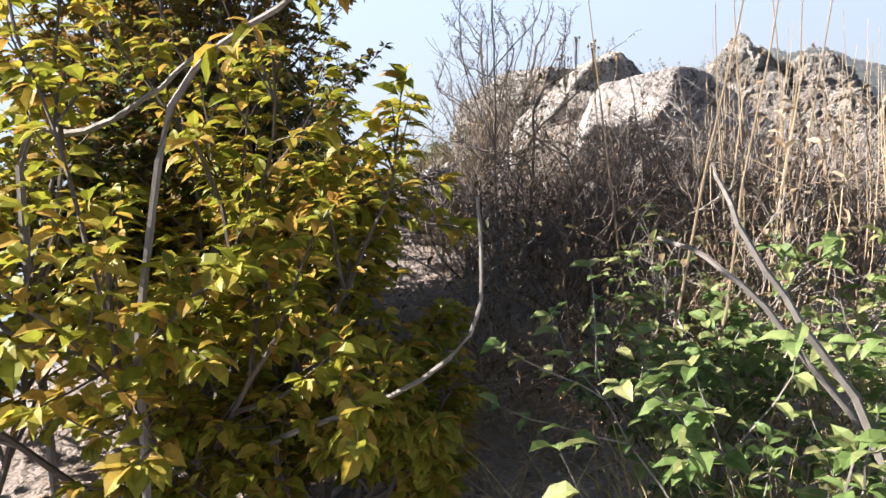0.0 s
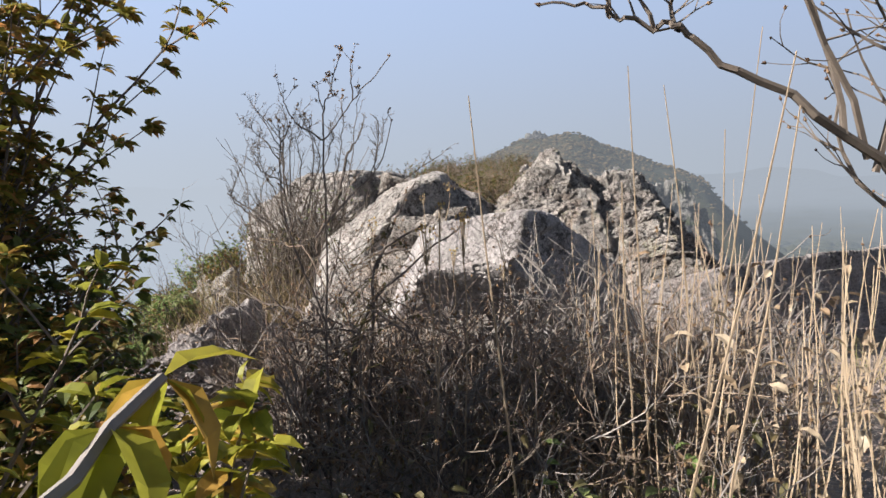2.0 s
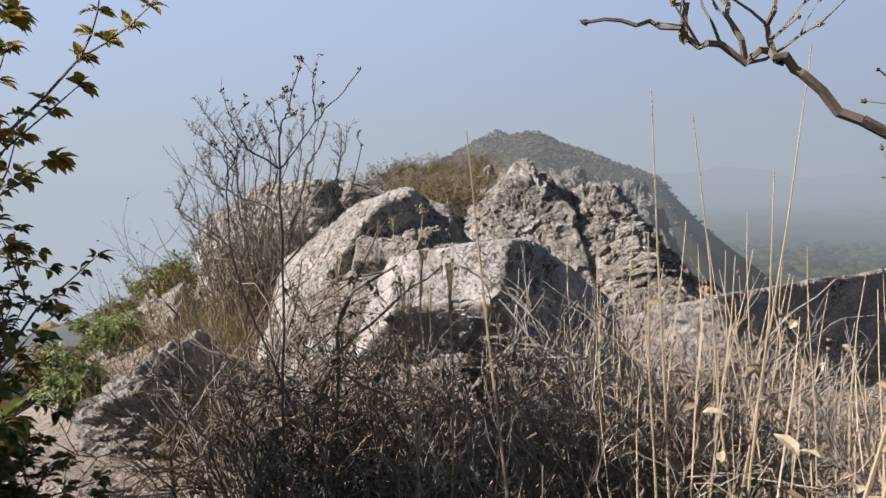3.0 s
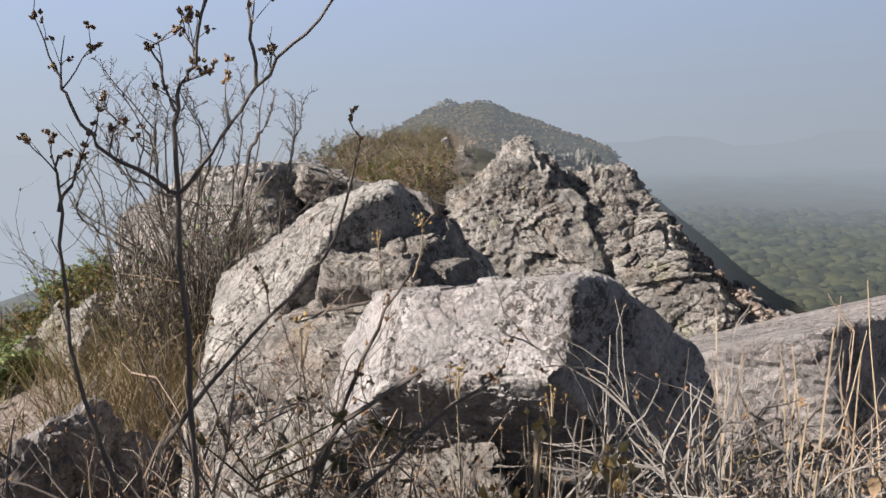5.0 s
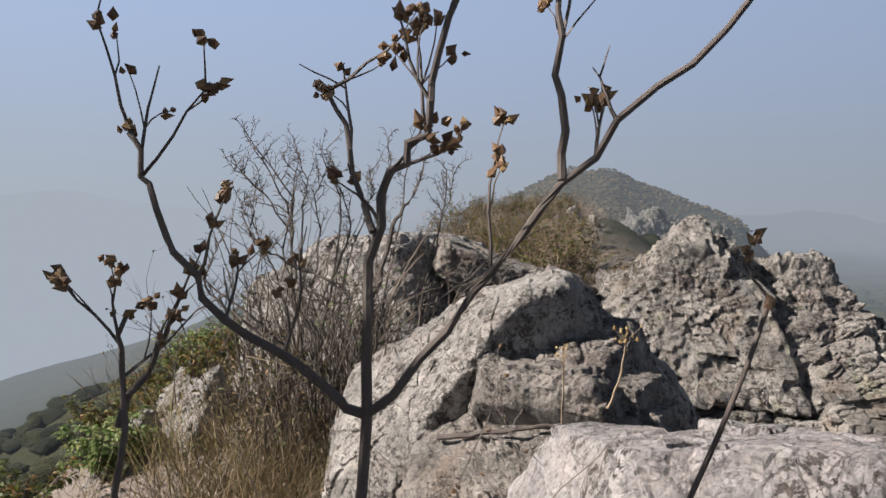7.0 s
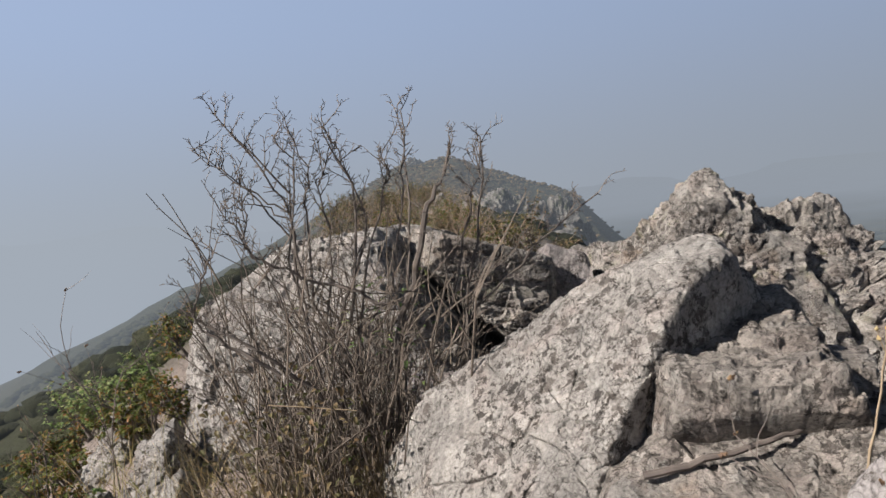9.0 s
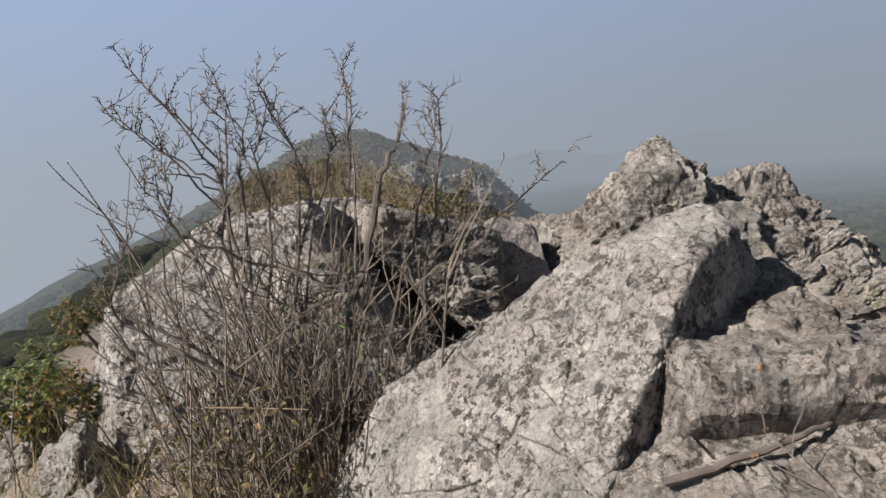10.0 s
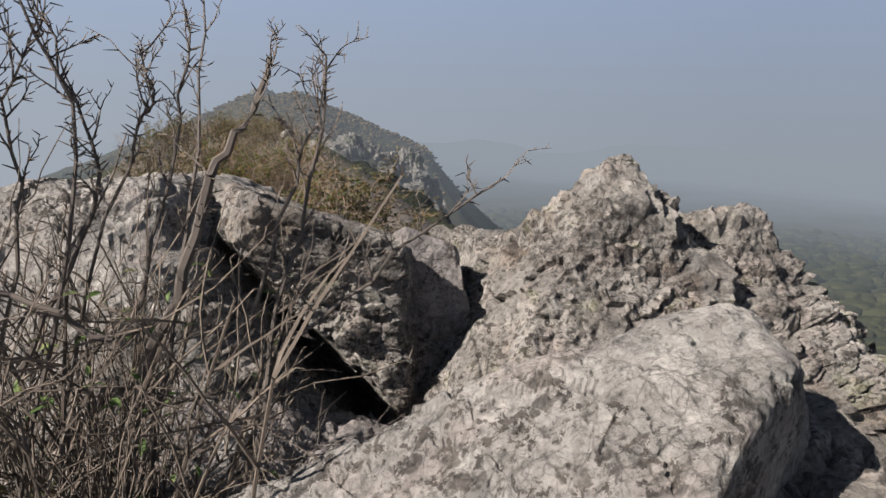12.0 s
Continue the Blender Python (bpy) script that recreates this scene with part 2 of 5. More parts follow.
def ground_material():
    k = Nodes("hill_soil_and_scrub")
    g = k.n.new("ShaderNodeNewGeometry")
    k.co = g.outputs["Position"]
    soil = k.mix(k.noise(7.0, 7, 0.75), (0.19, 0.145, 0.12), (0.47, 0.385, 0.34))
    litter = k.ramp(k.voronoi(38.0), (0.2, 1.0), (0.34, 0.0))
    soil = k.mix(k.math("MULTIPLY", litter, 0.5), soil, (0.36, 0.27, 0.21))
    green = k.mix(k.noise(0.11, 6, 0.7), (0.022, 0.025, 0.011), (0.072, 0.07, 0.031))
    olive = k.mix(k.ramp(k.noise(0.018, 4, 0.6), (0.45, 0.0), (0.6, 1.0)), green, (0.07, 0.063, 0.03))
    ln = k.n.new("ShaderNodeVectorMath")
    ln.operation = "LENGTH"
    k.l.new(k.co, ln.inputs[0])
    far = k.n.new("ShaderNodeMapRange")
    far.inputs["From Min"].default_value, far.inputs["From Max"].default_value = 9.0, 30.0
    k.l.new(ln.outputs["Value"], far.inputs["Value"])
    k.color(k.mix(far.outputs[0], soil, olive))
    k.normal(k.bump(k.noise(22.0, 6, 0.75), 0.8, 0.03, k.bump(k.noise(0.25, 8, 0.75), 0.9, 2.0)))
    k.bsdf.inputs["Roughness"].default_value = 1.0
    # distant soil and scrub glow with painted-in mist
    k.painted_haze()
    return k.mat


def far_leaf_material(name, a, b):
    k = Nodes(name)
    k.color(k.mix(k.rand(), a, b))
    g = k.n.new("ShaderNodeNewGeometry")
    k.normal(k.bump(k.noise(1.6, 6, 0.8, co=g.outputs["Position"]), 1.0, 0.7))
    k.bsdf.inputs["Roughness"].default_value = 1.0
    # far leaves get the mist as emission, by distance
    k.painted_haze()
    return k.mat


def far_rock_material():
    k = Nodes("far_outcrop_rock")
    c = k.mix(k.ramp(k.noise(0.8, 6, 0.7), (0.38, 0.0), (0.62, 1.0)), (0.10, 0.092, 0.08), (0.33, 0.305, 0.27))
    c = k.mix(k.ramp(k.noise(0.35, 5, 0.7), (0.54, 0.0), (0.64, 1.0)), c, (0.07, 0.08, 0.035))
    k.color(c)
    k.normal(k.bump(k.noise(2.5, 6, 0.75), 1.0, 0.6))
    # mist over the outcrop is emission mixed into its rock
    k.painted_haze()
    return k.mat


ROCK_PALE = rock_material("pale_boulder_rock", (0.36, 0.328, 0.296), (0.24, 0.22, 0.20), 1.1, 0.15)
ROCK_SMOOTH = rock_material("smooth_wedge_rock", (0.345, 0.313, 0.296), (0.26, 0.235, 0.225), -0.3, 0.05, 0.7)
ROCK_RUGGED = rock_material("rugged_lichened_rock", (0.35, 0.315, 0.28), (0.15, 0.135, 0.12), 1.3, 0.45, 1.2, 0.3)
ROCK_BLOCK = rock_material("fractured_block_rock", (0.30, 0.265, 0.233), (0.15, 0.13, 0.113), 1.3, 0.45, 1.0)
ROCK_SLAB = rock_material("grey_slab_rock", (0.30, 0.265, 0.248), (0.20, 0.178, 0.17), 0.1, 0.15, 1.0)
ROCK_FAR = far_rock_material()
GROUND = ground_material()
BARK_GREY = stem_material("grey_twig_bark", (0.19, 0.163, 0.14), (0.35, 0.31, 0.28))
BARK_DARK = stem_material("dark_twig_bark", (0.10, 0.08, 0.07), (0.22, 0.18, 0.155))
BARK_THORN = stem_material("dark_thorn_bark", (0.09, 0.073, 0.062), (0.20, 0.165, 0.14))
BARK_BROWN = stem_material("dry_brown_twig_bark", (0.22, 0.155, 0.11), (0.38, 0.29, 0.22))
BARK_STEM = stem_material("brown_grey_stem_bark", (0.09, 0.07, 0.055), (0.215, 0.172, 0.135))
STRAW = stem_material("dry_straw", (0.29, 0.205, 0.13), (0.42, 0.335, 0.235), 15.0)
GRASS_MIX = leaf_material("drying_grass", (0.16, 0.19, 0.05), (0.36, 0.27, 0.13), (0.47, 0.37, 0.22), 0.25)
GRASS_BROWN = leaf_material("brown_dry_grass", (0.09, 0.085, 0.03), (0.18, 0.125, 0.065), (0.29, 0.215, 0.125), 0.2)
LEAF_YELLOW = leaf_material("yellow_green_leaf", (0.20, 0.22, 0.025), (0.35, 0.32, 0.042), (0.47, 0.27, 0.06), 0.45)
LEAF_DARK = leaf_material("dark_green_leaf", (0.07, 0.095, 0.025), (0.14, 0.15, 0.035), (0.28, 0.13, 0.05), 0.35)
LEAF_BROWN = leaf_material("brown_olive_leaf", (0.06, 0.06, 0.02), (0.13, 0.11, 0.05), (0.20, 0.13, 0.07), 0.25)
LEAF_RUST = leaf_material("rusty_green_leaf", (0.16, 0.17, 0.03), (0.32, 0.25, 0.05), (0.42, 0.20, 0.07), 0.42)
LEAF_FRESH = leaf_material("fresh_green_leaf", (0.11, 0.175, 0.05), (0.20, 0.27, 0.09), (0.34, 0.33, 0.14), 0.35)
LEAF_LITTER = leaf_material("pinkish_leaf_litter", (0.30, 0.21, 0.17), (0.45, 0.34, 0.29), (0.58, 0.48, 0.43), 0.15)
LEAF_DRY = leaf_material("dry_tan_leaf", (0.30, 0.20, 0.12), (0.43, 0.32, 0.21), (0.52, 0.42, 0.30), 0.25)
BUD = leaf_material("dry_brown_bud", (0.10, 0.06, 0.04), (0.20, 0.12, 0.07), (0.34, 0.22, 0.11), 0.15)
SEED = leaf_material("golden_seed_head", (0.42, 0.26, 0.09), (0.55, 0.40, 0.17), (0.62, 0.50, 0.26), 0.35)
SCRUB = far_leaf_material("far_scrub_leaf", (0.018, 0.022, 0.01), (0.062, 0.062, 0.027))
SCRUB_BROWN = far_leaf_material("far_brown_scrub", (0.06, 0.05, 0.025), (0.17, 0.12, 0.06))


# ---- mesh helpers ----
def hash3(i, seed):
    n = (i[..., 0] * 374761393 + i[..., 1] * 668265263 + i[..., 2] * 1274126177 + seed * 974711) & 0x7FFFFFFF
    n = ((n ^ (n >> 13)) * 1274126177) & 0x7FFFFFFF
    n = ((n ^ (n >> 16)) * 668265263) & 0x7FFFFFFF
    return ((n ^ (n >> 15)) & 0xFFFFF) / 0xFFFFF


def vnoise(p, seed=0):
    i = np.floor(p).astype(np.int64)
    f = p - i
    f = f * f * (3 - 2 * f)
    out = 0.0
    for dx in (0, 1):
        for dy in (0, 1):
            for dz in (0, 1):
                wgt = (f[..., 0] if dx else 1 - f[..., 0]) * (f[..., 1] if dy else 1 - f[..., 1]) * (f[..., 2] if dz else 1 - f[..., 2])
                out = out + wgt * hash3(i + np.array((dx, dy, dz)), seed)
    return out * 2 - 1


def fbm(p, octaves=4, seed=0, gain=0.5):
    out, amp = 0.0, 1.0
    for o in range(octaves):
        out = out + amp * vnoise(p * 2.03**o + 17.3 * o, seed + o)
        amp *= gain
    return out


def cellular(p, seed=0):
    """Nearest and second nearest distance to scattered seeds, and for the nearest one a random value and a random tilt."""
    i = np.floor(p).astype(np.int64)
    f1 = np.full(len(p), 9.0)
    f2, pick, lean = f1.copy(), np.zeros(len(p)), np.zeros(len(p))
    for dx in (-1, 0, 1):
        for dy in (-1, 0, 1):
            for dz in (-1, 0, 1):
                j = i + np.array((dx, dy, dz))
                c = j + np.stack([hash3(j, seed + s) for s in (11, 22, 33)], -1)
                d = np.linalg.norm(c - p, axis=1)
                near = d < f1
                f2 = np.where(near, f1, np.minimum(f2, d))
                pick = np.where(near, hash3(j, seed + 44), pick)
                slope = np.stack([hash3(j, seed + s) for s in (55, 66, 77)], -1) * 2 - 1
                lean = np.where(near, ((p - c) * slope).sum(1), lean)
                f1 = np.where(near, d, f1)
    return f1, f2, pick, lean


def mesh_object(name, verts, faces, material, parent=None, smooth=False, label="", origin=None):
    me = bpy.data.meshes.new(name)
    if origin is not None:
        verts = np.asarray(verts) - np.asarray(origin)
    me.from_pydata(np.asarray(verts).tolist() if isinstance(verts, np.ndarray) else verts, [], faces)
    me.materials.append(material)
    if smooth:
        me.polygons.foreach_set("use_smooth", [True] * len(me.polygons))
    ob = new(name, me)
    if origin is not None:
        ob.location = origin
    if parent:
        ob.parent = parent
        ob.matrix_parent_inverse = Matrix.Translation(-Vector(parent.location))
    if label:
        tagged(ob, label)
    return ob


SPHERES = {}


def sphere(sub):
    if sub not in SPHERES:
        bm = bmesh.new()
        bmesh.ops.create_icosphere(bm, subdivisions=sub, radius=1.0)
        SPHERES[sub] = (np.array([v.co[:] for v in bm.verts]), [[v.index for v in f.verts] for f in bm.faces])
        bm.free()
    return SPHERES[sub]


def rock_shape(centre, facets, sub, seed, crisp=16, rough=0.05, chunk=0.03, size=0.25, sink=0.3, grain=(1.0, 1.0, 1.5), fine=1.0, bed=None, layer=0.0, thick=0.12):
    """A broken boulder: a body bounded by facets (normal, point on it), then split into flakes and beds and weathered."""
    dirs, faces = sphere(sub)
    c = np.array(centre, float)
    s = 0.0
    for nx, ny, nz, px, py, pz in facets:
        nrm = np.array((nx, ny, nz), float)
        nrm /= np.linalg.norm(nrm)
        d = max(0.05, float(nrm @ (np.array((px, py, pz)) - c)))
        s = s + np.clip(dirs @ nrm / d, 0, None) ** crisp
    r = s ** (-1.0 / crisp)
    p = c + dirs * r[:, None]
    warp = np.stack([fbm(p / size * 0.7, 2, seed + k) for k in (1, 2, 3)], -1)
    tilt = np.array(grain)
    move = rough * fbm(p / (size * 2.2), 4, seed + 5, 0.5) - 0.5 * rough - 0.3 * chunk
    for scale, amount, s2 in ((1.0, 1.0, 0), (0.45, 0.5 * fine, 7), (0.2, 0.24 * fine, 13)):
        f1, f2, pick, lean = cellular(p * tilt / (size * scale) + 0.18 * warp, seed + s2)
        cleft = np.clip(0.35 + 1.6 * fbm(p / (size * 1.6), 2, seed + 31 + s2), 0, 1)
        move += chunk * amount * (0.55 * (pick - 0.5) + 0.95 * lean - 1.2 * sink * cleft * np.exp(-((f2 - f1) / 0.045) ** 2))
    if layer:
        n = np.array(bed, float) / np.linalg.norm(bed)
        q = p @ n / thick + 0.5 * fbm(p / (size * 2.5), 3, seed + 61)
        row = np.floor(q)
        j = np.stack([row, np.floor(fbm(p / (size * 1.5), 2, seed + 63) * 2.5), row * 0], -1).astype(np.int64)
        edge = np.minimum(q - row, 1 - (q - row))
        move += layer * (hash3(j, seed + 67) - 0.5 - 0.6 * np.exp(-(edge / 0.09) ** 2))
    move += 0.07 * rough * fbm(p / (size * 0.1), 3, seed + 9, 0.6)
    return p + dirs * move[:, None], faces


def rock(name, label, centre, facets, material, seed, sub=7, category="rock", parent=None, **kw):
    v, f = rock_shape(centre, facets, sub, seed, **kw)
    ob = mesh_object(name, v, f, material, parent, smooth=False, origin=(centre[0], centre[1], float(v[:, 2].min())))
    if parent is None:
        tagged(ob, label, category)
    elif label:
        tagged(ob, label)
    return ob


class Build:
    """Collects tubes, leaves and buds of one part into one mesh."""

    def __init__(self):
        self.v, self.f = [], []

    def tube(self, pts, r0, r1, sides=4):
        pts = [np.asarray(p, float) for p in pts]
        base, n = len(self.v), len(pts)
        for i, p in enumerate(pts):
            d = pts[min(i + 1, n - 1)] - pts[max(i - 1, 0)]
            d = d / (np.linalg.norm(d) + 1e-9)
            a = np.cross(d, (0.31, 0.9, 0.29) if abs(d[2]) > 0.8 else (0, 0, 1.0))
            a /= np.linalg.norm(a) + 1e-9
            b = np.cross(d, a)
            r = r0 + (r1 - r0) * i / max(1, n - 1)
            for k in range(sides):
                t = 2 * math.pi * k / sides
                q = p + r * (math.cos(t) * a + math.sin(t) * b)
                self.v.append((q[0], q[1], q[2]))
        for i in range(n - 1):
            for k in range(sides):
                a0, b0 = base + i * sides + k, base + i * sides + (k + 1) % sides
                self.f.append((a0, b0, b0 + sides, a0 + sides))
        self.f.append(tuple(base + (n - 1) * sides + k for k in range(sides)))

    def leaf(self, p, d, rng, length, width, droop=0.3):
        p, d = np.asarray(p, float), np.asarray(d, float)
        d = d / (np.linalg.norm(d) + 1e-9)
        side = np.cross(d, (rng.uniform(-0.6, 0.6), rng.uniform(-0.6, 0.6), 1.0))
        side /= np.linalg.norm(side) + 1e-9
        up = np.cross(side, d)
        b = len(self.v)
        for t, w, z in ((0.0, 0.0, 0.0), (0.3, 0.44, 0.03), (0.68, 0.40, -0.02), (1.0, 0.0, -0.16)):
            mid = p + d * length * t + up * length * (z - droop * t * t * 0.4)
            if w == 0.0:
                self.v.append(tuple(mid))
            else:
                lift = up * width * 0.16
                self.v += [tuple(mid - side * width * w + lift), tuple(mid), tuple(mid + side * width * w + lift)]
        self.f += [(b, b + 2, b + 1), (b, b + 3, b + 2), (b + 1, b + 2, b + 5, b + 4), (b + 2, b + 3, b + 6, b + 5), (b + 4, b + 5, b + 7), (b + 5, b + 6, b + 7)]

    def blade(self, p, d, rng, length, width, droop=0.5):
        p, d = np.asarray(p, float), np.asarray(d, float)
        flat = np.array((rng.uniform(-1, 1), rng.uniform(-1, 1), 0.02))
        side = np.cross(d, flat)
        side /= np.linalg.norm(side) + 1e-9
        out = np.array((d[0], d[1], -0.4)) + 0.3 * flat
        b = len(self.v)
        for t in (0.0, 0.35, 0.7, 1.0):
            mid = p + d * length * t + out * length * droop * t * t
            w = width * (1 - t * 0.9) * 0.5
            self.v += [tuple(mid - side * w), tuple(mid + side * w)]
        self.f += [(b + i, b + i + 1, b + i + 3, b + i + 2) for i in (0, 2, 4)]

    def bud(self, p, d, r, rng):
        p, d = np.asarray(p, float), np.asarray(d, float)
        d = d / (np.linalg.norm(d) + 1e-9)
        a = np.cross(d, (0.3, 0.5, 0.8))
        a /= np.linalg.norm(a) + 1e-9
        c = np.cross(d, a)
        b = len(self.v)
        self.v += [tuple(p - d * r * 0.9)] + [tuple(p + r * rng.uniform(0.6, 1.0) * (math.cos(t) * a + math.sin(t) * c)) for t in (0, 1.26, 2.51, 3.77, 5.03)] + [tuple(p + d * r * rng.uniform(1.2, 1.9))]
        for k in range(5):
            n = b + 1 + (k + 1) % 5
            self.f += [(b, n, b + 1 + k), (b + 6, b + 1 + k, n)]

    def made(self, name, material, parent=None, label="", origin=None, kind=""):
        ob = mesh_object(name, self.v, self.f, material, parent, label=label) if parent else mesh_object(name, np.array(self.v), self.f, material, origin=origin)
        return tagged(ob, kind=kind)


def away(rng, d, angle):
    """A direction turned off d by about that many radians."""
    d = np.asarray(d, float)
    q = np.array([rng.gauss(0, 1) for _ in range(3)])
    q -= d * (q @ d)
    q /= np.linalg.norm(q) + 1e-9
    return d * math.cos(angle) + q * math.sin(angle)


def grow(b, tips, rng, p, d, length, radius, level, kids, spread=0.6, ratio=0.6, wiggle=0.14, lift=0.05, steps=5, ends=None):
    d = np.asarray(d, float) / np.linalg.norm(d)
    pts, dirs = [np.asarray(p, float)], [d]
    for _ in range(steps):
        d = away(rng, d, rng.uniform(0, wiggle) * 1.6)
        d = d + np.array((0, 0, lift))
        d /= np.linalg.norm(d)
        pts.append(pts[-1] + d * length / steps)
        dirs.append(d)
    b.tube(pts, radius, radius * 0.45, 5 if radius > 0.006 else 3)
    if ends is not None and level <= 1:
        ends += list(zip(pts[1:], dirs[1:]))
    if level == 0 or not kids:
        tips.append((pts[-1], d))
        return
    for _ in range(kids[0]):
        i = rng.randint(max(1, steps // 3), steps)
        grow(b, tips, rng, pts[i], away(rng, dirs[i], rng.uniform(0.5, 1.3) * spread), length * ratio * rng.uniform(0.6, 1.2), radius * 0.55, level - 1, kids[1:], spread, ratio, wiggle, lift, max(3, steps - 1), ends)
    tips.append((pts[-1], d))


def plant(name, at, label, category="shrub", group=""):
    ob = new(name)
    ob.location = at
    ob.empty_display_size = 0.1
    return tagged(ob, label, category, group)


def twig_line(b, pts, r0, r1, rng, sides=5, jitter=0.006):
    """A branch through a few places, with small bends between them."""
    pts = [np.array(p, float) for p in pts]
    ext = [2 * pts[0] - pts[1], *pts, 2 * pts[-1] - pts[-2]]
    out = []
    for a, b0, c, d in zip(ext, ext[1:], ext[2:], ext[3:]):
        for t in (0.0, 0.25, 0.5, 0.75):
            q = b0 + 0.5 * t * (c - a + t * (2 * a - 5 * b0 + 4 * c - d + t * (3 * (b0 - c) + d - a)))
            out.append(q + (np.array([rng.gauss(0, jitter * 0.6) for _ in range(3)]) if out else 0))
    out.append(pts[-1])
    b.tube(out, r0, r1, sides)
    return out


# ---- ground ----
CREST_Y = (-400, -20, 0, 1, 3.4, 6, 9, 12, 18, 30, 42, 60, 90, 120, 160, 185, 203, 225, 300, 700, 3500)
CREST_Z = (-10, 0, 0.0, 0.03, 0.45, 0.5, 0.6, 0.85, 1.05, 1.4, 1.6, 0.5, -2.0, 0.0, 6.3, 10.3, 10.8, 9.3, -10, -95, -110)
LINE_X = (0, 0, 0, 0, 0, 0, 0, -0.9, -1.2, -1.4, -1.5, 0.3, 4.5, 5.0, 3.0, 3.5, 8.0, 10, 10, 10, 10)


def ground_z(x, y):
    x, y = np.asarray(x, float), np.asarray(y, float)
    p = np.stack([x, y, np.zeros_like(x)], -1)
    crest = np.interp(y, CREST_Y, CREST_Z)
    off = x - np.interp(y, CREST_Y, LINE_X)
    right = np.clip(off - np.interp(y, (0, 8, 12, 40, 100, 200), (2.6, 2.2, 1.2, 3.0, 4.0, 7.0)), 0, None)
    left = np.clip(-off - np.interp(y, (0, 5, 9, 14, 40, 200), (2.3, 2.4, 3.1, 2.2, 2.4, 5.0)), 0, None)
    side_r = np.interp(y, (0, 60, 120, 165, 200), (1.05, 1.0, 0.85, 0.5, 0.38))
    bend = side_r * (right - 1.2 * (1 - np.exp(-right / 1.2))) + np.interp(y, (120, 170), (0, 0.8)) * np.clip(right - 30, 0, None)
    side_l = np.interp(y, (0, 14, 40, 200), (0.9, 0.85, 0.52, 0.5))
    z = crest - 118 * (1 - np.exp(-bend / 118)) - 150 * (1 - np.exp(-side_l * left**2 / (left + 0.8) / 150))
    z = z + 1.7 * np.exp(-((x - 11.5) ** 2 + (y - 194) ** 2) / 40.0)
    floor = np.where(off > 0, -118.0, -150.0)
    z = floor + 10 * np.logaddexp(0, (z - floor) / 10)
    far = np.hypot(x, y)
    ease = np.clip((far - 8) / 40, 0, 1)
    slope = np.clip((right + left) / 25, 0, 1)
    z = z + 0.05 * fbm(p * 1.7, 4, 3) * (1 - ease) + ease * (0.2 + 0.8 * slope * np.clip(far / 160, 0.08, 1)) * fbm(p / 14.0, 5, 5, 0.55)
    hills = np.clip((far - 1300) / 1500, 0, 1) ** 1.3
    return z + hills * (105 + 70 * fbm(p / 700.0, 4, 8))


def build_ground():
    n = 380
    u = np.linspace(-1, 1, n)
    axis = 0.9 * np.sinh(u * math.asinh(4200 / 0.9))
    gx, gy = np.meshgrid(axis - 0.3, axis + 5.0, indexing="ij")
    v = np.stack([gx, gy, ground_z(gx, gy)], -1).reshape(-1, 3)
    idx = np.arange(n * n).reshape(n, n)
    f = np.stack([idx[:-1, :-1], idx[1:, :-1], idx[1:, 1:], idx[:-1, 1:]], -1).reshape(-1, 4).tolist()
    ob = mesh_object("ground", v, f, GROUND, smooth=True)
    tagged(ob, "brown soil ridge falling to green valleys painted hazy", "ground", kind="structure")


build_ground()

# ---- near rocks ----
rock("wedge_boulder", "pale smooth wedge-shaped boulder with one shaded face", (-0.36, 5.85, 1.15), (
    (-0.30, -0.88, 0.36, -0.18, 5.47, 1.61), (0.67, -0.74, 0.10, -0.16, 5.47, 1.6), (-0.06, 0.17, 1, -0.3, 5.5, 1.605),
    (0.45, 0.25, 0.85, 0.04, 5.9, 1.45), (0.9, 0.2, 0.35, 0.42, 5.95, 1.15), (0.1, 1, 0.25, -0.4, 6.08, 1.4),
    (-0.92, -0.25, 0.35, -0.72, 5.7, 1.5), (-0.2, -0.75, -0.6, -0.3, 5.5, 1.18), (0, 0, -1, 0, 6, 0.2)), ROCK_SMOOTH, 4, crisp=44, rough=0.022, chunk=0.02, size=0.3)

rock("round_boulder", "large pale rounded boulder with dark lichen blotches", (-1.18, 7.05, 1.0), (
    (-0.66, -0.41, 0.63, -1.40, 7.01, 1.474), (-0.28, -0.25, 0.93, -0.98, 6.98, 1.79), (-0.95, -0.25, 0.15, -1.69, 6.95, 1.25), (0.55, -0.83, -0.1, -1.04, 6.68, 1.45),
    (-0.05, 0.75, 0.6, -1.2, 7.12, 1.68), (0.78, -0.32, 0.52, -0.62, 6.95, 1.63), (-0.5, -0.86, 0.05, -1.25, 6.50, 1.1),
    (0.3, 1, 0, -1.2, 7.7, 1.2), (0, 0, -1, 0, 7, 0.2)), ROCK_PALE, 9, sub=8, crisp=26, rough=0.03, chunk=0.02, size=0.34, fine=1.3, bed=(0.9, 0.2, 0.35), layer=0.008, thick=0.3)

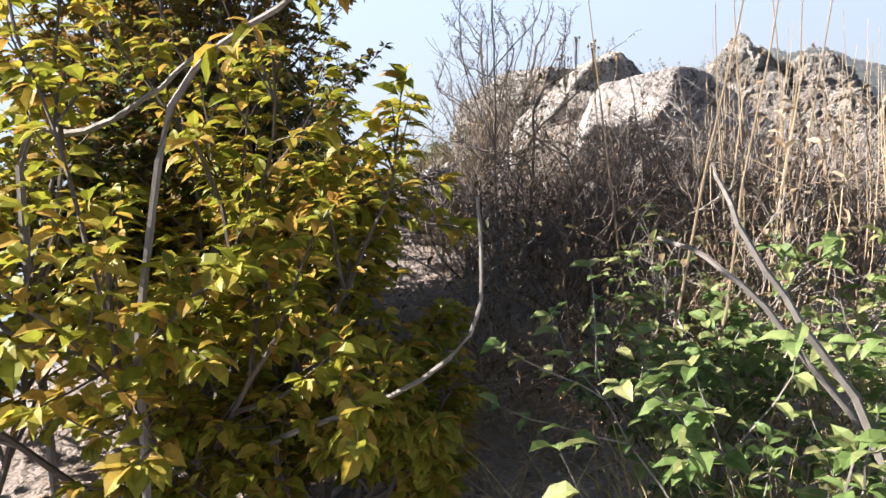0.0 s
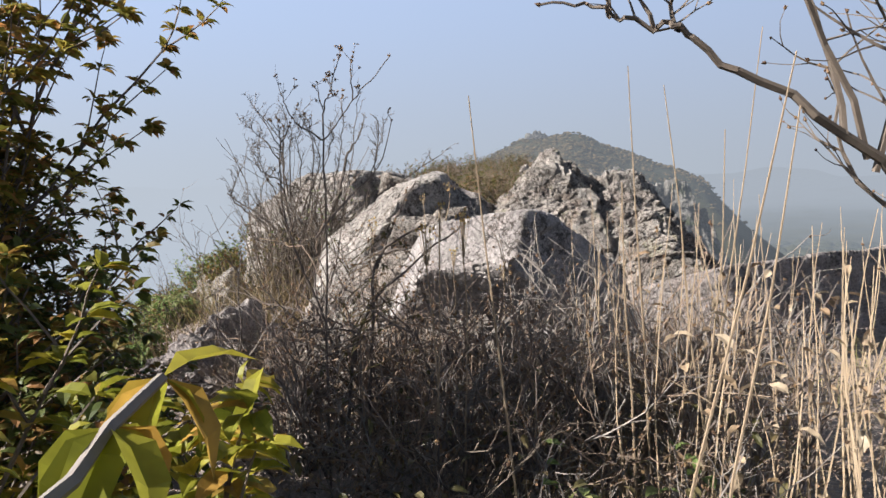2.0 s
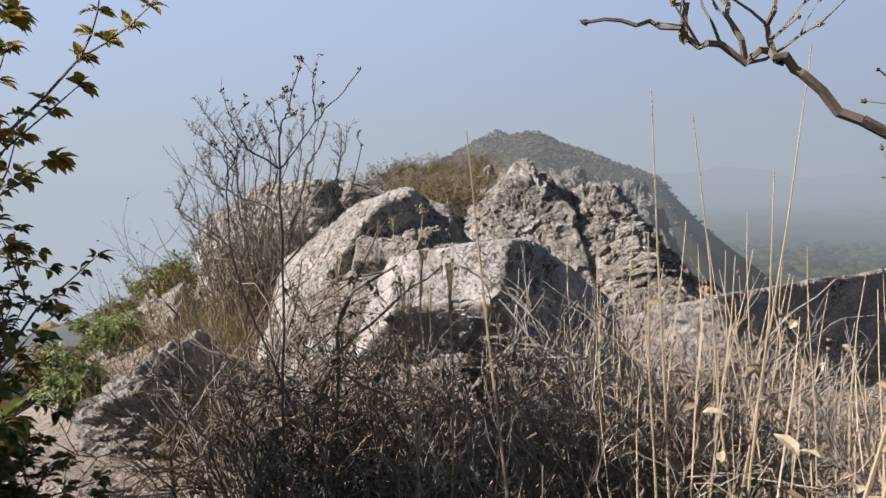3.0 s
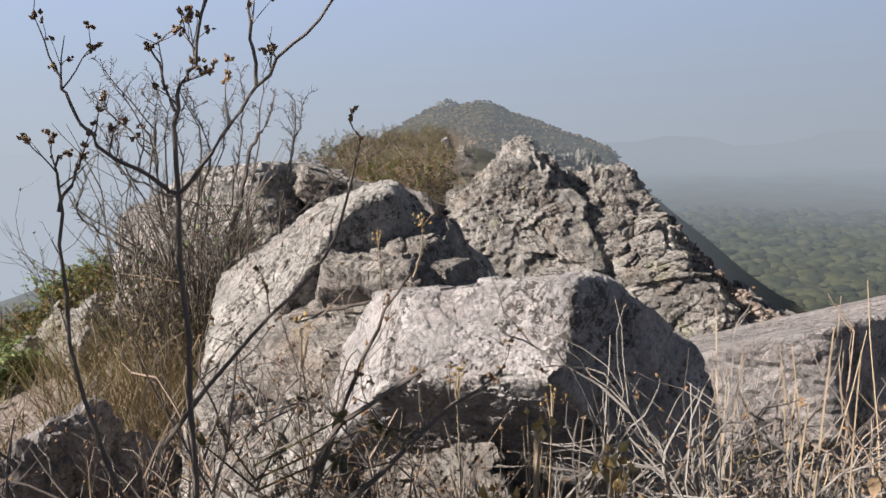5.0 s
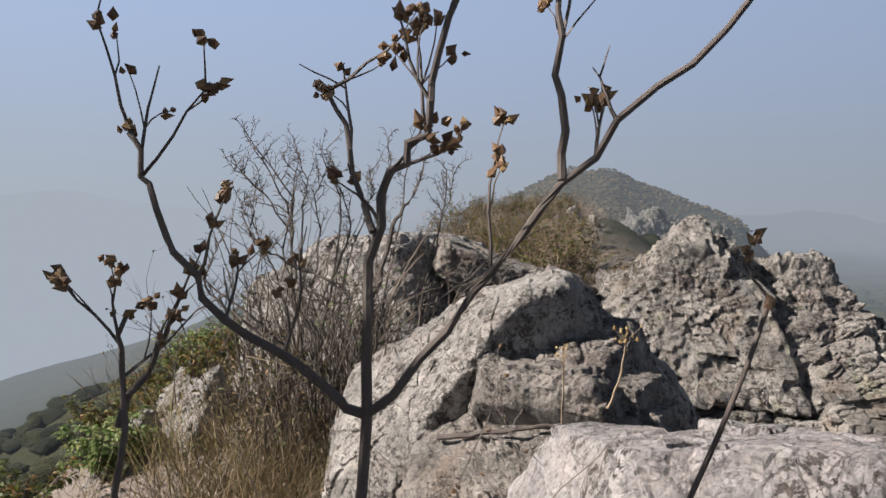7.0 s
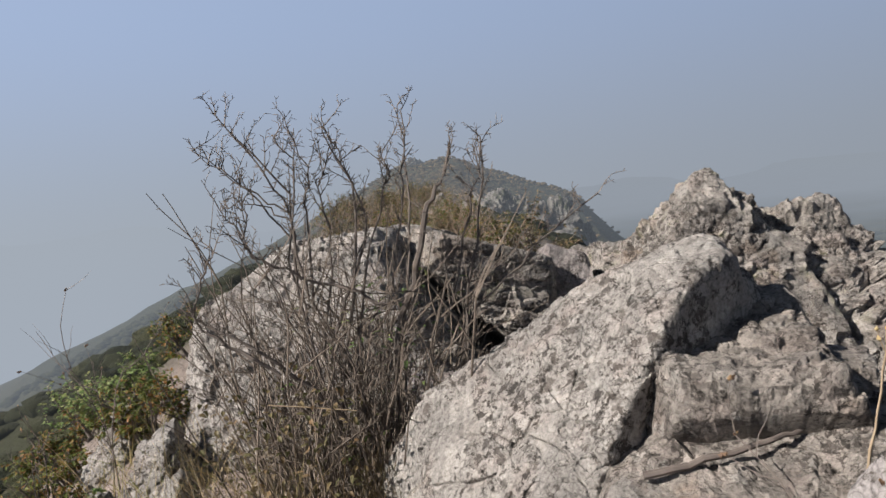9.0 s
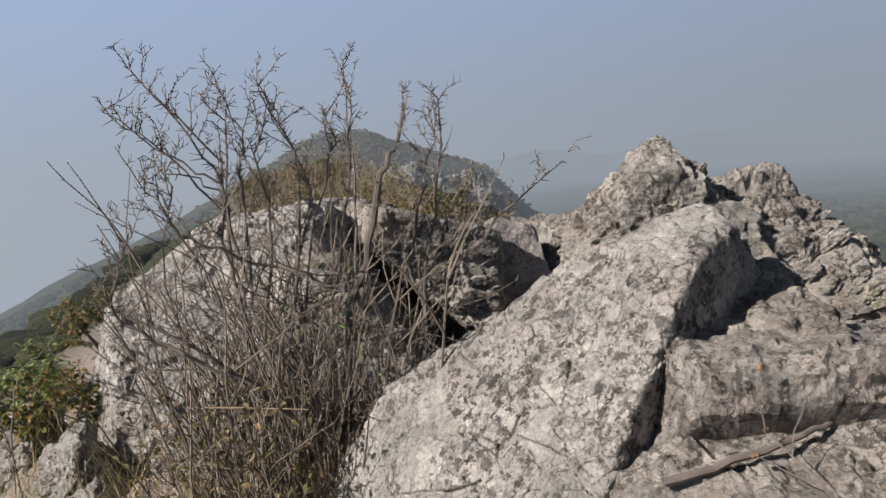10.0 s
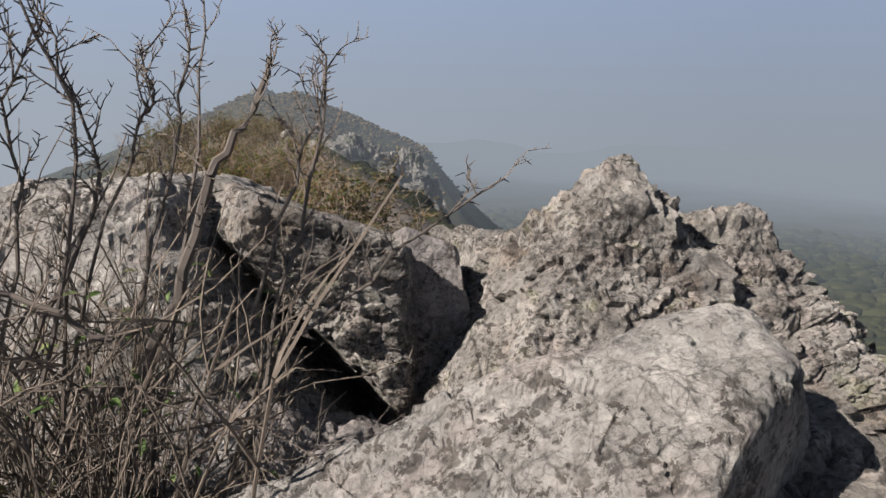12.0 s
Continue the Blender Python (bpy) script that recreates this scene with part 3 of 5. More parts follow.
rock("broken_block", "pinkish grey fractured rock block beside the boulder", (-0.78, 6.85, 0.95), (
    (-0.05, -0.1, 1, -0.9, 6.62, 1.55), (-0.25, -0.95, 0.15, -1.0, 6.47, 1.4), (0.9, -0.3, 0.3, -0.52, 6.75, 1.4),
    (-0.9, -0.2, 0.15, -1.12, 6.6, 1.4), (0.2, 1, 0.2, -0.8, 7.3, 1.3), (-0.2, -0.75, -0.6, -0.9, 6.5, 1.34), (0, 0, -1, 0, 7, 0.9)), ROCK_BLOCK, 14, crisp=34, rough=0.03, chunk=0.02, size=0.2, sink=0.7, fine=1.2, bed=(0.15, 0.1, 1), layer=0.009, thick=0.09)

rock("low_ledge_rock", "weathered brown and white ledge of broken rock", (-0.78, 6.3, 0.75), (
    (-0.15, -0.25, 0.95, -0.9, 6.3, 1.27), (-0.5, -0.8, 0.2, -1.15, 6.15, 1.1), (0.9, 0, 0.3, -0.4, 6.3, 1.1),
    (-0.95, 0, 0.2, -1.35, 6.4, 1.1), (0, 1, 0.2, -0.8, 6.75, 1.0), (0, 0, -1, 0, 7, 0.2)), ROCK_BLOCK, 19, crisp=28, rough=0.04, chunk=0.03, size=0.22, bed=(0.15, 0.1, 1), layer=0.014, thick=0.1)

rock("foot_boulder", "small pale boulder half hidden by dry twigs", (-1.25, 6.15, 0.5), (
    (-0.3, -0.7, 0.65, -1.15, 5.95, 0.95), (-0.9, -0.3, 0.2, -1.6, 6.1, 0.6), (0.8, -0.5, 0.2, -0.8, 5.9, 0.6),
    (0, 0.2, 1, -1.2, 6.2, 1.02), (0, 1, 0.1, -1.2, 6.6, 0.6), (0, 0, -1, 0, 6, 0.2)), ROCK_PALE, 23, sub=6, rough=0.05, chunk=0.05, size=0.22)

rock("leaning_slab", "grey leaning rock slab among grass", (-2.05, 6.05, 0.5), (
    (-0.55, 0.1, 0.8, -2.0, 6.0, 1.0), (0.7, -0.5, 0.4, -1.75, 6.2, 0.8), (-0.9, -0.3, 0, -2.75, 6.6, 0.5),
    (0, -1, 0.3, -2.0, 5.65, 0.6), (0.1, 0.9, 0.4, -2.1, 6.45, 0.6), (0, 0, -1, 0, 6, 0.2)), ROCK_SLAB, 27, sub=6, rough=0.05, chunk=0.06, size=0.22)

rock("flat_slab", "broad flat grey rock slab with layered surface", (1.75, 7.4, 0.72), (
    (-0.20, 0.27, 0.94, 1.27, 7.3, 1.0), (-0.45, -0.85, -0.1, 0.75, 6.55, 0.9), (0.5, -0.85, 0.05, 1.4, 6.55, 0.8),
    (-0.95, 0.2, 0.0, 0.3, 7.2, 0.9), (0.1, 1, 0.2, 1.3, 8.35, 0.7), (1, 0, 0, 3.3, 7.4, 1), (0.1, -0.3, -1, 1.2, 6.9, 0.52)),
    ROCK_SLAB, 31, crisp=40, rough=0.025, chunk=0.018, size=0.3, bed=(-0.05, 0.1, 1), layer=0.014, thick=0.045)
rock("slab_footing", "dark broken rock under the flat slab", (1.5, 7.5, 0.35), (
    (0, -0.7, 0.7, 1.3, 6.95, 0.55), (0, 0, 1, 1.3, 7.4, 0.66), (-1, 0, 0.2, 0.5, 7.2, 0.4), (1, 0, 0.2, 2.9, 7.2, 0.4),
    (0, 1, 0.1, 1.4, 8.3, 0.4), (0, 0, -1, 0, 7, -0.3)), ROCK_RUGGED, 33, sub=6, rough=0.06, chunk=0.07, size=0.25)

for k, (x, y, z, w) in enumerate(((-0.66, 6.52, 1.40, 0.075), (-0.60, 6.5, 1.31, 0.06), (-0.56, 6.6, 1.42, 0.07), (-0.52, 6.44, 1.27, 0.05), (-0.5, 6.55, 1.33, 0.06))):
    rock("ledge_stone", "angular pinkish stone wedged in the ledge", (x, y, z), (
        (-0.3, -0.9, 0.2, x, y - w, z), (0.85, -0.4, 0.1, x + w, y, z), (-0.95, -0.1, 0.15, x - w, y, z), (0.15, -0.1, 1, x, y, z + w * 0.7), (0, 1, 0, x, y + w * 2.5, z), (0, 0.1, -1, x, y, z - w * 1.3)),
        ROCK_BLOCK, 610 + k, sub=5, crisp=30, rough=0.008, chunk=0.012, size=0.08)

b = Build()
twig_line(b, [(-1.2, 6.47, 1.27), (-1.05, 6.45, 1.295), (-0.9, 6.45, 1.325), (-0.78, 6.48, 1.34)], 0.011, 0.006, random.Random(630), 7, 0.004)
tagged(b.made("dead_stick", BARK_DARK, origin=(-1.0, 6.43, 1.28)), "dark weathered stick wedged in a rock crack", "stick")
b = Build()
twig_line(b, [(-2.29, 7.4, 1.319), (-2.13, 7.4, 1.293), (-1.97, 7.4, 1.264)], 0.0028, 0.002, random.Random(631), 4, 0.001)
tagged(b.made("dry_stalk", STRAW, origin=(-2.29, 7.4, 1.319)), "pale straight stalk lying across thorny stems", "stalk")

# ---- rugged outcrop with a peak ----
crag = rock("craggy_outcrop", "rugged pale outcrop with lichen and ochre stains", (0.35, 9.5, 0.7), (
    (-0.12, -0.84, 0.53, 0.3, 8.62, 1.25), (0.15, 0.05, 1, 0.3, 9.2, 1.55), (-0.95, -0.25, 0.1, -0.22, 9.2, 1.3),
    (0.75, -0.15, 0.62, 1.05, 9.0, 1.58), (0.2, 1, 0.1, 0.4, 10.3, 1), (-0.6, -0.7, 0.1, -0.22, 8.8, 1.0), (0, 0, -1, 0, 9, -0.1)),
    ROCK_RUGGED, 41, sub=8, crisp=24, rough=0.06, chunk=0.075, size=0.42, sink=0.4, fine=1.25, bed=(-0.25, 0.3, 1), layer=0.022, thick=0.15, category="rock outcrop")
rock("rock_block", "", (0.08, 9.35, 1.35), (
    (-0.78, -0.2, 0.55, -0.06, 9.05, 1.95), (-0.15, -0.9, 0.42, 0.05, 8.96, 1.93), (0.62, -0.15, 0.7, 0.17, 9.05, 1.97), (0.1, 0.2, 1, 0.05, 9.05, 2.03),
    (0, 0.8, 0.6, 0, 9.35, 1.75), (0.95, 0, 0.2, 0.55, 9.2, 1.5), (0, 0, -1, 0, 9, 0.9)), ROCK_RUGGED, 43, sub=6, parent=crag, crisp=26, rough=0.03, chunk=0.055, size=0.28, sink=0.4, fine=1.25, bed=(-0.25, 0.3, 1), layer=0.014, thick=0.1)
rock("rock_block", "", (0.75, 9.4, 1.2), (
    (0, 0.15, 1, 0.75, 9.1, 1.85), (-0.5, -0.6, 0.6, 0.58, 9.05, 1.7), (0.78, -0.1, 0.6, 0.97, 9.0, 1.72), (0.1, -0.85, 0.5, 0.8, 8.95, 1.6),
    (0, 1, 0.2, 0.7, 9.9, 1.3), (-0.9, 0, 0.2, 0.35, 9.2, 1.3), (0, 0, -1, 0, 9, 0.8)), ROCK_RUGGED, 47, sub=6, parent=crag, crisp=26, rough=0.03, chunk=0.055, size=0.28, sink=0.4, fine=1.25, bed=(-0.25, 0.3, 1), layer=0.014, thick=0.1)
rock("rock_block", "rusty brown fractured rock", (1.3, 9.2, 0.5), (
    (0.72, 0.0, 0.66, 1.42, 8.95, 1.2), (0.0, 0.1, 1, 1.2, 9.0, 1.28), (0.1, -0.8, 0.55, 1.2, 8.6, 1.0), (0.95, -0.1, 0.25, 2.1, 8.9, 0.5), (-0.9, -0.2, 0.3, 0.7, 9, 1.0),
    (0, 1, 0.1, 1.3, 10, 0.7), (0, 0, -1, 0, 9, -0.2)), rock_material("rusty_fractured_rock", (0.42, 0.34, 0.29), (0.22, 0.16, 0.13), 0.9, 1.2, 1.3), 51, parent=crag, rough=0.05, chunk=0.08, size=0.34, sink=0.4, fine=1.25, bed=(-0.25, 0.3, 1), layer=0.02, thick=0.1)
rock("rock_block", "", (-0.25, 9.45, 1.1), (
    (-0.2, 0.1, 1, -0.25, 9.2, 1.68), (-0.95, -0.25, 0.1, -0.32, 9.2, 1.3), (-0.1, -0.9, 0.4, -0.25, 8.95, 1.4), (0.9, 0, 0.3, 0.2, 9.3, 1.4),
    (0, 1, 0.1, 0, 9.9, 1), (0, 0, -1, 0, 9, 0.3)), ROCK_RUGGED, 53, sub=6, parent=crag, crisp=26, rough=0.03, chunk=0.055, size=0.28, sink=0.4, fine=1.25, bed=(-0.25, 0.3, 1), layer=0.014, thick=0.1)
rock("rock_block", "", (2.0, 8.9, 0.3), (
    (0.6, -0.2, 0.75, 2.05, 8.8, 0.62), (0, -0.9, 0.4, 2, 8.5, 0.5), (0.95, 0, 0.2, 2.4, 8.9, 0.3), (-0.9, 0, 0.3, 1.6, 8.9, 0.4), (0, 1, 0, 2, 9.4, 0.3), (0, 0, -1, 2, 9, -0.3)),
    ROCK_RUGGED, 57, sub=6, parent=crag, rough=0.06, chunk=0.08, size=0.2)

# ---- rocks behind the thorny shrub ----
rock("overhanging_rock", "grey weathered rock with a dark hollow beneath", (-1.2, 9.45, 1.35), (
    (0.31, 0.05, 0.95, -1.25, 9.1, 1.755), (-0.05, -0.97, -0.22, -1.2, 8.95, 1.5), (0.92, -0.38, 0.0, -0.87, 9.0, 1.4), (-0.8, -0.25, 0.5, -1.62, 9.1, 1.78),
    (0, 1, 0.2, -1.2, 10.1, 1.4), (-0.72, -0.15, -0.68, -1.32, 9.0, 1.3), (0, 0, -1, 0, 9, 0.8)), ROCK_RUGGED, 61, crisp=30, rough=0.035, chunk=0.035, size=0.45, sink=0.4, fine=1.4, bed=(0.3, 0, 1), layer=0.02, thick=0.16)
rock("upright_stone", "narrow upright grey stone in a gap between rocks", (-0.68, 9.65, 1.0), (
    (0.3, 0.3, 0.92, -0.78, 9.25, 1.655), (-0.1, -0.97, 0.05, -0.66, 9.2, 1.3), (0.96, -0.15, 0.25, -0.56, 9.3, 1.4), (-0.95, -0.1, 0.0, -0.88, 9.3, 1.4),
    (0, 1, 0, -0.6, 10, 1), (0, 0, -1, 0, 9, 0.3)), ROCK_SLAB, 67, sub=6, crisp=34, rough=0.02, chunk=0.02, size=0.2)
rock("hollow_wall_rock", "shaded grey rock at the bottom of a hollow", (-1.75, 9.15, 0.9), (
    (0.75, -0.2, 0.5, -1.42, 9.0, 1.15), (0.2, -0.95, 0.2, -1.6, 8.75, 1.0), (-0.9, -0.2, 0.2, -2.2, 9.0, 1.0), (0, 0.1, 1, -1.7, 9, 1.4),
    (0, 1, 0.1, -1.7, 9.8, 1.0), (0, 0, -1, 0, 9, 0.1)), ROCK_RUGGED, 69, sub=6, crisp=24, rough=0.05, chunk=0.05, size=0.3)
rock("back_boulder", "pale rough boulder behind a thorny shrub", (-2.4, 9.6, 0.8), (
    (-0.62, 0.0, 0.78, -2.62, 9.05, 1.74), (-0.1, -0.92, 0.36, -2.3, 8.9, 1.5), (-0.93, -0.3, 0.15, -3.02, 9.05, 1.2), (-0.1, 0.1, 1, -2.15, 9.1, 1.88),
    (0.8, -0.35, 0.45, -1.86, 9.05, 1.8), (-0.3, -0.9, 0.1, -2.5, 8.75, 0.9), (0, 1, 0.1, -2.4, 10.4, 1), (0, 0, -1, 0, 9, 0.1)),
    ROCK_PALE, 71, crisp=22, rough=0.045, chunk=0.035, size=0.42, sink=0.45, fine=1.4, bed=(0.6, 0.1, 0.8), layer=0.02, thick=0.2)
rock("sunken_rock", "shaded grey rock between the boulders", (-1.45, 8.5, 0.5), (
    (0.35, -0.1, 0.95, -1.5, 8.4, 0.98), (0.2, -0.9, 0.3, -1.3, 8.1, 0.8), (-0.9, 0, 0.2, -1.9, 8.5, 0.7), (0.9, 0, 0.2, -0.7, 8.5, 0.7), (0, 1, 0, -1.3, 9.1, 0.6), (0, 0, -1, 0, 9, 0.1)),
    ROCK_SLAB, 73, sub=6, rough=0.05, chunk=0.06, size=0.22)

# ---- far outcrop on the ridge ----
rng = random.Random(5)
far_crag = rock("ridge_outcrop", "jagged grey outcrop on the ridge, mist painted in", (12.0, 101, -3), (
    (0, -1, 0.3, 12, 97, -1), (-0.8, -0.2, 0.5, 9, 100, 0), (0.5, 0, 0.85, 14, 100, 0.5), (0, 1, 0.2, 12, 106, -1), (0.9, 0, 0.2, 20, 100, -3), (0, 0, -1, 12, 100, -10)),
    ROCK_FAR, 81, sub=6, rough=1.2, chunk=1.6, size=3.0, category="rock outcrop")
for cx, top, wide in ((9.6, 1.6, 1.1), (11.2, 2.7, 1.2), (13.4, 1.7, 1.2), (15.6, 0.6, 1.2), (18.3, 1.3, 0.9), (19.6, 0.6, 0.8), (21.5, -2.5, 1.2)):
    rock("rock_block", "", (cx, 100, top - 3), (
        (-0.9, -0.2, 0.25, cx - wide, 100, top - 1), (0.85, -0.2, 0.35, cx + wide, 100, top - 1), (0, -0.9, 0.3, cx, 98.5, top - 1), (0.1, 0, 1, cx, 100, top),
        (0, 1, 0, cx, 102.5, 0), (0, 0, -1, cx, 100, top - 14)), ROCK_FAR, int(83 + cx), sub=6, parent=far_crag, rough=0.5, chunk=0.8, size=1.6, grain=(1.0, 1.0, 0.45))
for cx, top, wide in ((2.7, 12.6, 1.5), (4.4, 12.1, 1.0), (1.0, 12.0, 1.0), (-0.9, 11.3, 0.8)):
    rock("hilltop_knob", "grey rock knob on the far hilltop", (cx, 190, top - 2), (
        (-0.85, -0.2, 0.4, cx - wide, 190, top - 1), (0.8, -0.2, 0.4, cx + wide, 190, top - 1), (0, -0.9, 0.4, cx, 188, top - 1), (0.15, 0, 1, cx, 190, top),
        (0, 1, 0, cx, 193, 0), (0, 0, -1, cx, 190, top - 6)), ROCK_FAR, int(93 + cx), sub=5, rough=0.5, chunk=0.7, size=1.4)

# ---- yellow-green shrub by the start of the path ----
def leafy_shrub(name, base, label, seed, stems, height, reach, leaf_mat, bark, size, per_tip, level=2, kids=(5, 5), lean=(0, 0), low=0.3, group="", droop=0.4, spread=0.75):
    rng = random.Random(seed)
    root = plant(name, base, label, "shrub", group)
    wood, leaves, ends, tips = Build(), Build(), [], []
    for _ in range(stems):
        a = rng.uniform(0, 2 * math.pi)
        d = np.array((math.cos(a) * reach + lean[0], math.sin(a) * reach + lean[1], 1.0))
        p = np.array(base) + (rng.uniform(-0.06, 0.06), rng.uniform(-0.06, 0.06), -0.03)
        grow(wood, tips, rng, p, d, height * rng.uniform(0.7, 1.05), 0.013, level, kids, spread, 0.5, 0.16, 0.03, 6, ends)
    for p, d in ends + tips:
        if p[2] < base[2] + height * low:
            continue
        for _ in range(per_tip):
            ld = away(rng, d, rng.uniform(0.5, 1.3))
            ld[2] = ld[2] * 0.4 + rng.uniform(-0.25, 0.15)
            s = size * rng.uniform(0.55, 1.2)
            leaves.leaf(p + ld * 0.01, ld, rng, s, s * rng.uniform(0.5, 0.68), droop)
    wood.made("twig_work", bark, root, kind="stuff")
    leaves.made("foliage", leaf_mat, root, kind="stuff")
    return root


leafy_shrub("leafy_shrub", (-1.22, 2.3, 0.25), "dense yellow-green leafy shrub beside the path", 3, 9, 1.15, 0.55, LEAF_YELLOW, BARK_STEM, 0.062, 4, lean=(0.08, -0.1), low=0.42, group="green shrubs by the path")
leafy_shrub("leafy_shrub", (-1.75, 1.95, 0.15), "dense yellow-green leafy shrub beside the path", 4, 8, 1.3, 0.5, LEAF_YELLOW, BARK_STEM, 0.062, 4, low=0.35, group="green shrubs by the path")
leafy_shrub("leafy_shrub", (-1.28, 2.9, 0.35), "low yellow-green shrub with bare stems beneath", 6, 7, 0.7, 0.5, LEAF_YELLOW, BARK_STEM, 0.058, 4, low=0.25, group="green shrubs by the path")
leafy_shrub("leafy_shrub", (-0.74, 2.35, 0.22), "low yellow-green shrub with bare stems beneath", 16, 9, 0.6, 0.5, LEAF_YELLOW, BARK_STEM, 0.056, 4, lean=(0.08, -0.05), low=0.3, group="green shrubs by the path")
leafy_shrub("leafy_shrub", (-2.12, 3.5, 0.35), "dark green shrub with reddish leaf tips", 7, 16, 1.85, 0.1, LEAF_RUST, BARK_DARK, 0.042, 12, kids=(6, 5), lean=(0.0, 0), low=0.15, spread=0.42, group="green shrubs by the path")
leafy_shrub("leafy_shrub", (-1.75, 3.2, 0.3), "dark green shrub with reddish leaf tips", 8, 10, 0.95, 0.24, LEAF_DARK, BARK_DARK, 0.04, 6, low=0.15, group="green shrubs by the path")

for x, y, h, seed in ((-1.72, 2.75, 0.75, 610), (-2.0, 3.0, 0.85, 611), (-1.62, 3.45, 0.6, 612), (-2.15, 3.9, 1.15, 613), (-1.9, 3.7, 0.9, 614)):
    leafy_shrub("leafy_shrub", (x, y, float(ground_z(x, y))), "dark green shrub with reddish leaf tips", seed, 12, h, 0.35, LEAF_DARK, BARK_DARK, 0.042, 6, kids=(6, 5), low=0.05, group="green shrubs by the path")
leafy_shrub("leafy_shrub", (-1.38, 3.12, 0.3), "low dark green shrub by the path", 9, 9, 0.7, 0.35, LEAF_DARK, BARK_DARK, 0.038, 4, low=0.05, group="green shrubs by the path")

# one bare-stemmed sprig of the near shrub that reaches into the path
rng = random.Random(12)
sprig = plant("leafy_sprig", (-1.0, 1.95, 0.25), "grey branch tipped with large yellow leaves", "shrub")
wood, leaves = Build(), Build()
line = twig_line(wood, [(-1.0, 1.95, 0.22), (-0.95, 1.95, 0.9), (-0.75, 1.9, 1.42), (-0.46, 1.86, 1.57), (-0.40, 2.0, 1.65)], 0.011, 0.004, rng)
for p in (line[-1], line[-2], line[-4], line[-6], line[-7]):
    for _ in range(6):
        d = np.array((rng.uniform(-0.8, 1), rng.uniform(-0.7, 0.7), rng.uniform(-0.7, 0.3)))
        s = rng.uniform(0.045, 0.075)
        leaves.leaf(p, d, rng, s, s * 0.5, 0.5)
twig_line(wood, [(-1.6, 2.2, 0.3), (-1.55, 2.2, 1.3), (-1.3, 2.2, 1.38), (-1.1, 2.2, 1.45), (-0.88, 2.2, 1.57)], 0.014, 0.005, rng)
twig_line(wood, [(-0.95, 2.25, 0.3), (-0.85, 2.2, 0.57), (-0.55, 2.2, 0.72), (-0.29, 2.25, 0.9), (-0.28, 2.3, 1.2)], 0.009, 0.004, rng)
wood.made("twig_work", BARK_GREY, sprig, kind="stuff")
leaves.made("foliage", LEAF_YELLOW, sprig, kind="stuff")

# ---- fresh green plants at the other side of the path ----
def herb(base, seed, height, spread, n, leaf_size, label):
    rng = random.Random(seed)
    root = plant("broadleaf_plant", base, label, "plant", "green plants by the path")
    wood, leaves, ends, tips = Build(), Build(), [], []
    for _ in range(n):
        a = rng.uniform(0, 2 * math.pi)
        d = (math.cos(a) * spread, math.sin(a) * spread, 1)
        grow(wood, tips, rng, np.array(base) + (rng.uniform(-.12, .12), rng.uniform(-.12, .12), -0.03), d, height * rng.uniform(0.6, 1.1), 0.005, 1, (4,), 0.8, 0.5, 0.2, 0.0, 5, ends)
    for p, d in ends + tips:
        for _ in range(2):
            ld = away(rng, d, rng.uniform(0.6, 1.4))
            ld[2] = ld[2] * 0.3
            s = leaf_size * rng.uniform(0.6, 1.25)
            leaves.leaf(p, ld, rng, s, s * 0.62, 0.4)
    wood.made("twig_work", BARK_GREY, root, kind="stuff")
    leaves.made("foliage", LEAF_FRESH, root, kind="stuff")


for k, (x, y, h) in enumerate(((0.35, 2.45, 0.6), (0.75, 2.3, 0.65), (0.25, 3.0, 0.5), (0.7, 2.9, 0.6), (1.1, 2.6, 0.7), (0.15, 3.4, 0.45), (0.6, 3.4, 0.55), (0.42, 2.1, 0.5), (0.75, 1.9, 0.5), (0.12, 2.65, 0.42), (0.95, 2.15, 0.6), (0.05, 3.05, 0.35))):
    herb((x, y, float(ground_z(x, y))), 30 + k, h, 0.6, 6, 0.06, "fresh green broad-leaved plant with pale stems")
rng = random.Random(40)
for pts in ([(0.62, 2.35, 0.3), (0.51, 2.4, 0.71), (0.38, 2.4, 0.92), (0.25, 2.4, 1.13), (0.2, 2.45, 1.25)], [(0.75, 2.6, 0.3), (0.42, 2.65, 0.75), (0.22, 2.65, 0.98), (0.05, 2.75, 1.04)]):
    b = Build()
    twig_line(b, pts, 0.012, 0.005, rng)
    ob = b.made("bare_branch", BARK_GREY, origin=pts[0])
    tagged(ob, "pale grey bare branch leaning over green plants", "branch", "bare branches by the path")

# ---- dry stalks ----
rng = random.Random(50)
for top, base in (((0.16, 4.08, 2.12), (0.27, 4.1, 0.4)), ((0.28, 4.12, 2.06), (0.5, 4.15, 0.4)), ((-0.32, 3.6, 1.99), (-0.16, 3.62, 0.4)), ((0.58, 4.1, 2.23), (0.36, 4.1, 0.4)),
                  ((0.30, 2.95, 1.98), (0.0, 3.05, 0.4)), ((0.36, 3.1, 1.9), (0.14, 3.1, 0.4)), ((0.42, 3.9, 1.9), (0.36, 3.9, 0.4)), ((0.12, 3.9, 1.75), (0.2, 3.95, 0.4))):
    b = Build()
    mid = [tuple(np.array(base) + (np.array(top) - np.array(base)) * t + np.array((rng.gauss(0, 0.006), 0, 0))) for t in (0.25, 0.5, 0.75)]
    b.tube([base, *mid, top], 0.0055, 0.0016, 5)
    ob = b.made("dry_stalk", STRAW, origin=base)
    tagged(ob, "tall thin straw-coloured dry stalk", "stalk", "tall dry stalks")


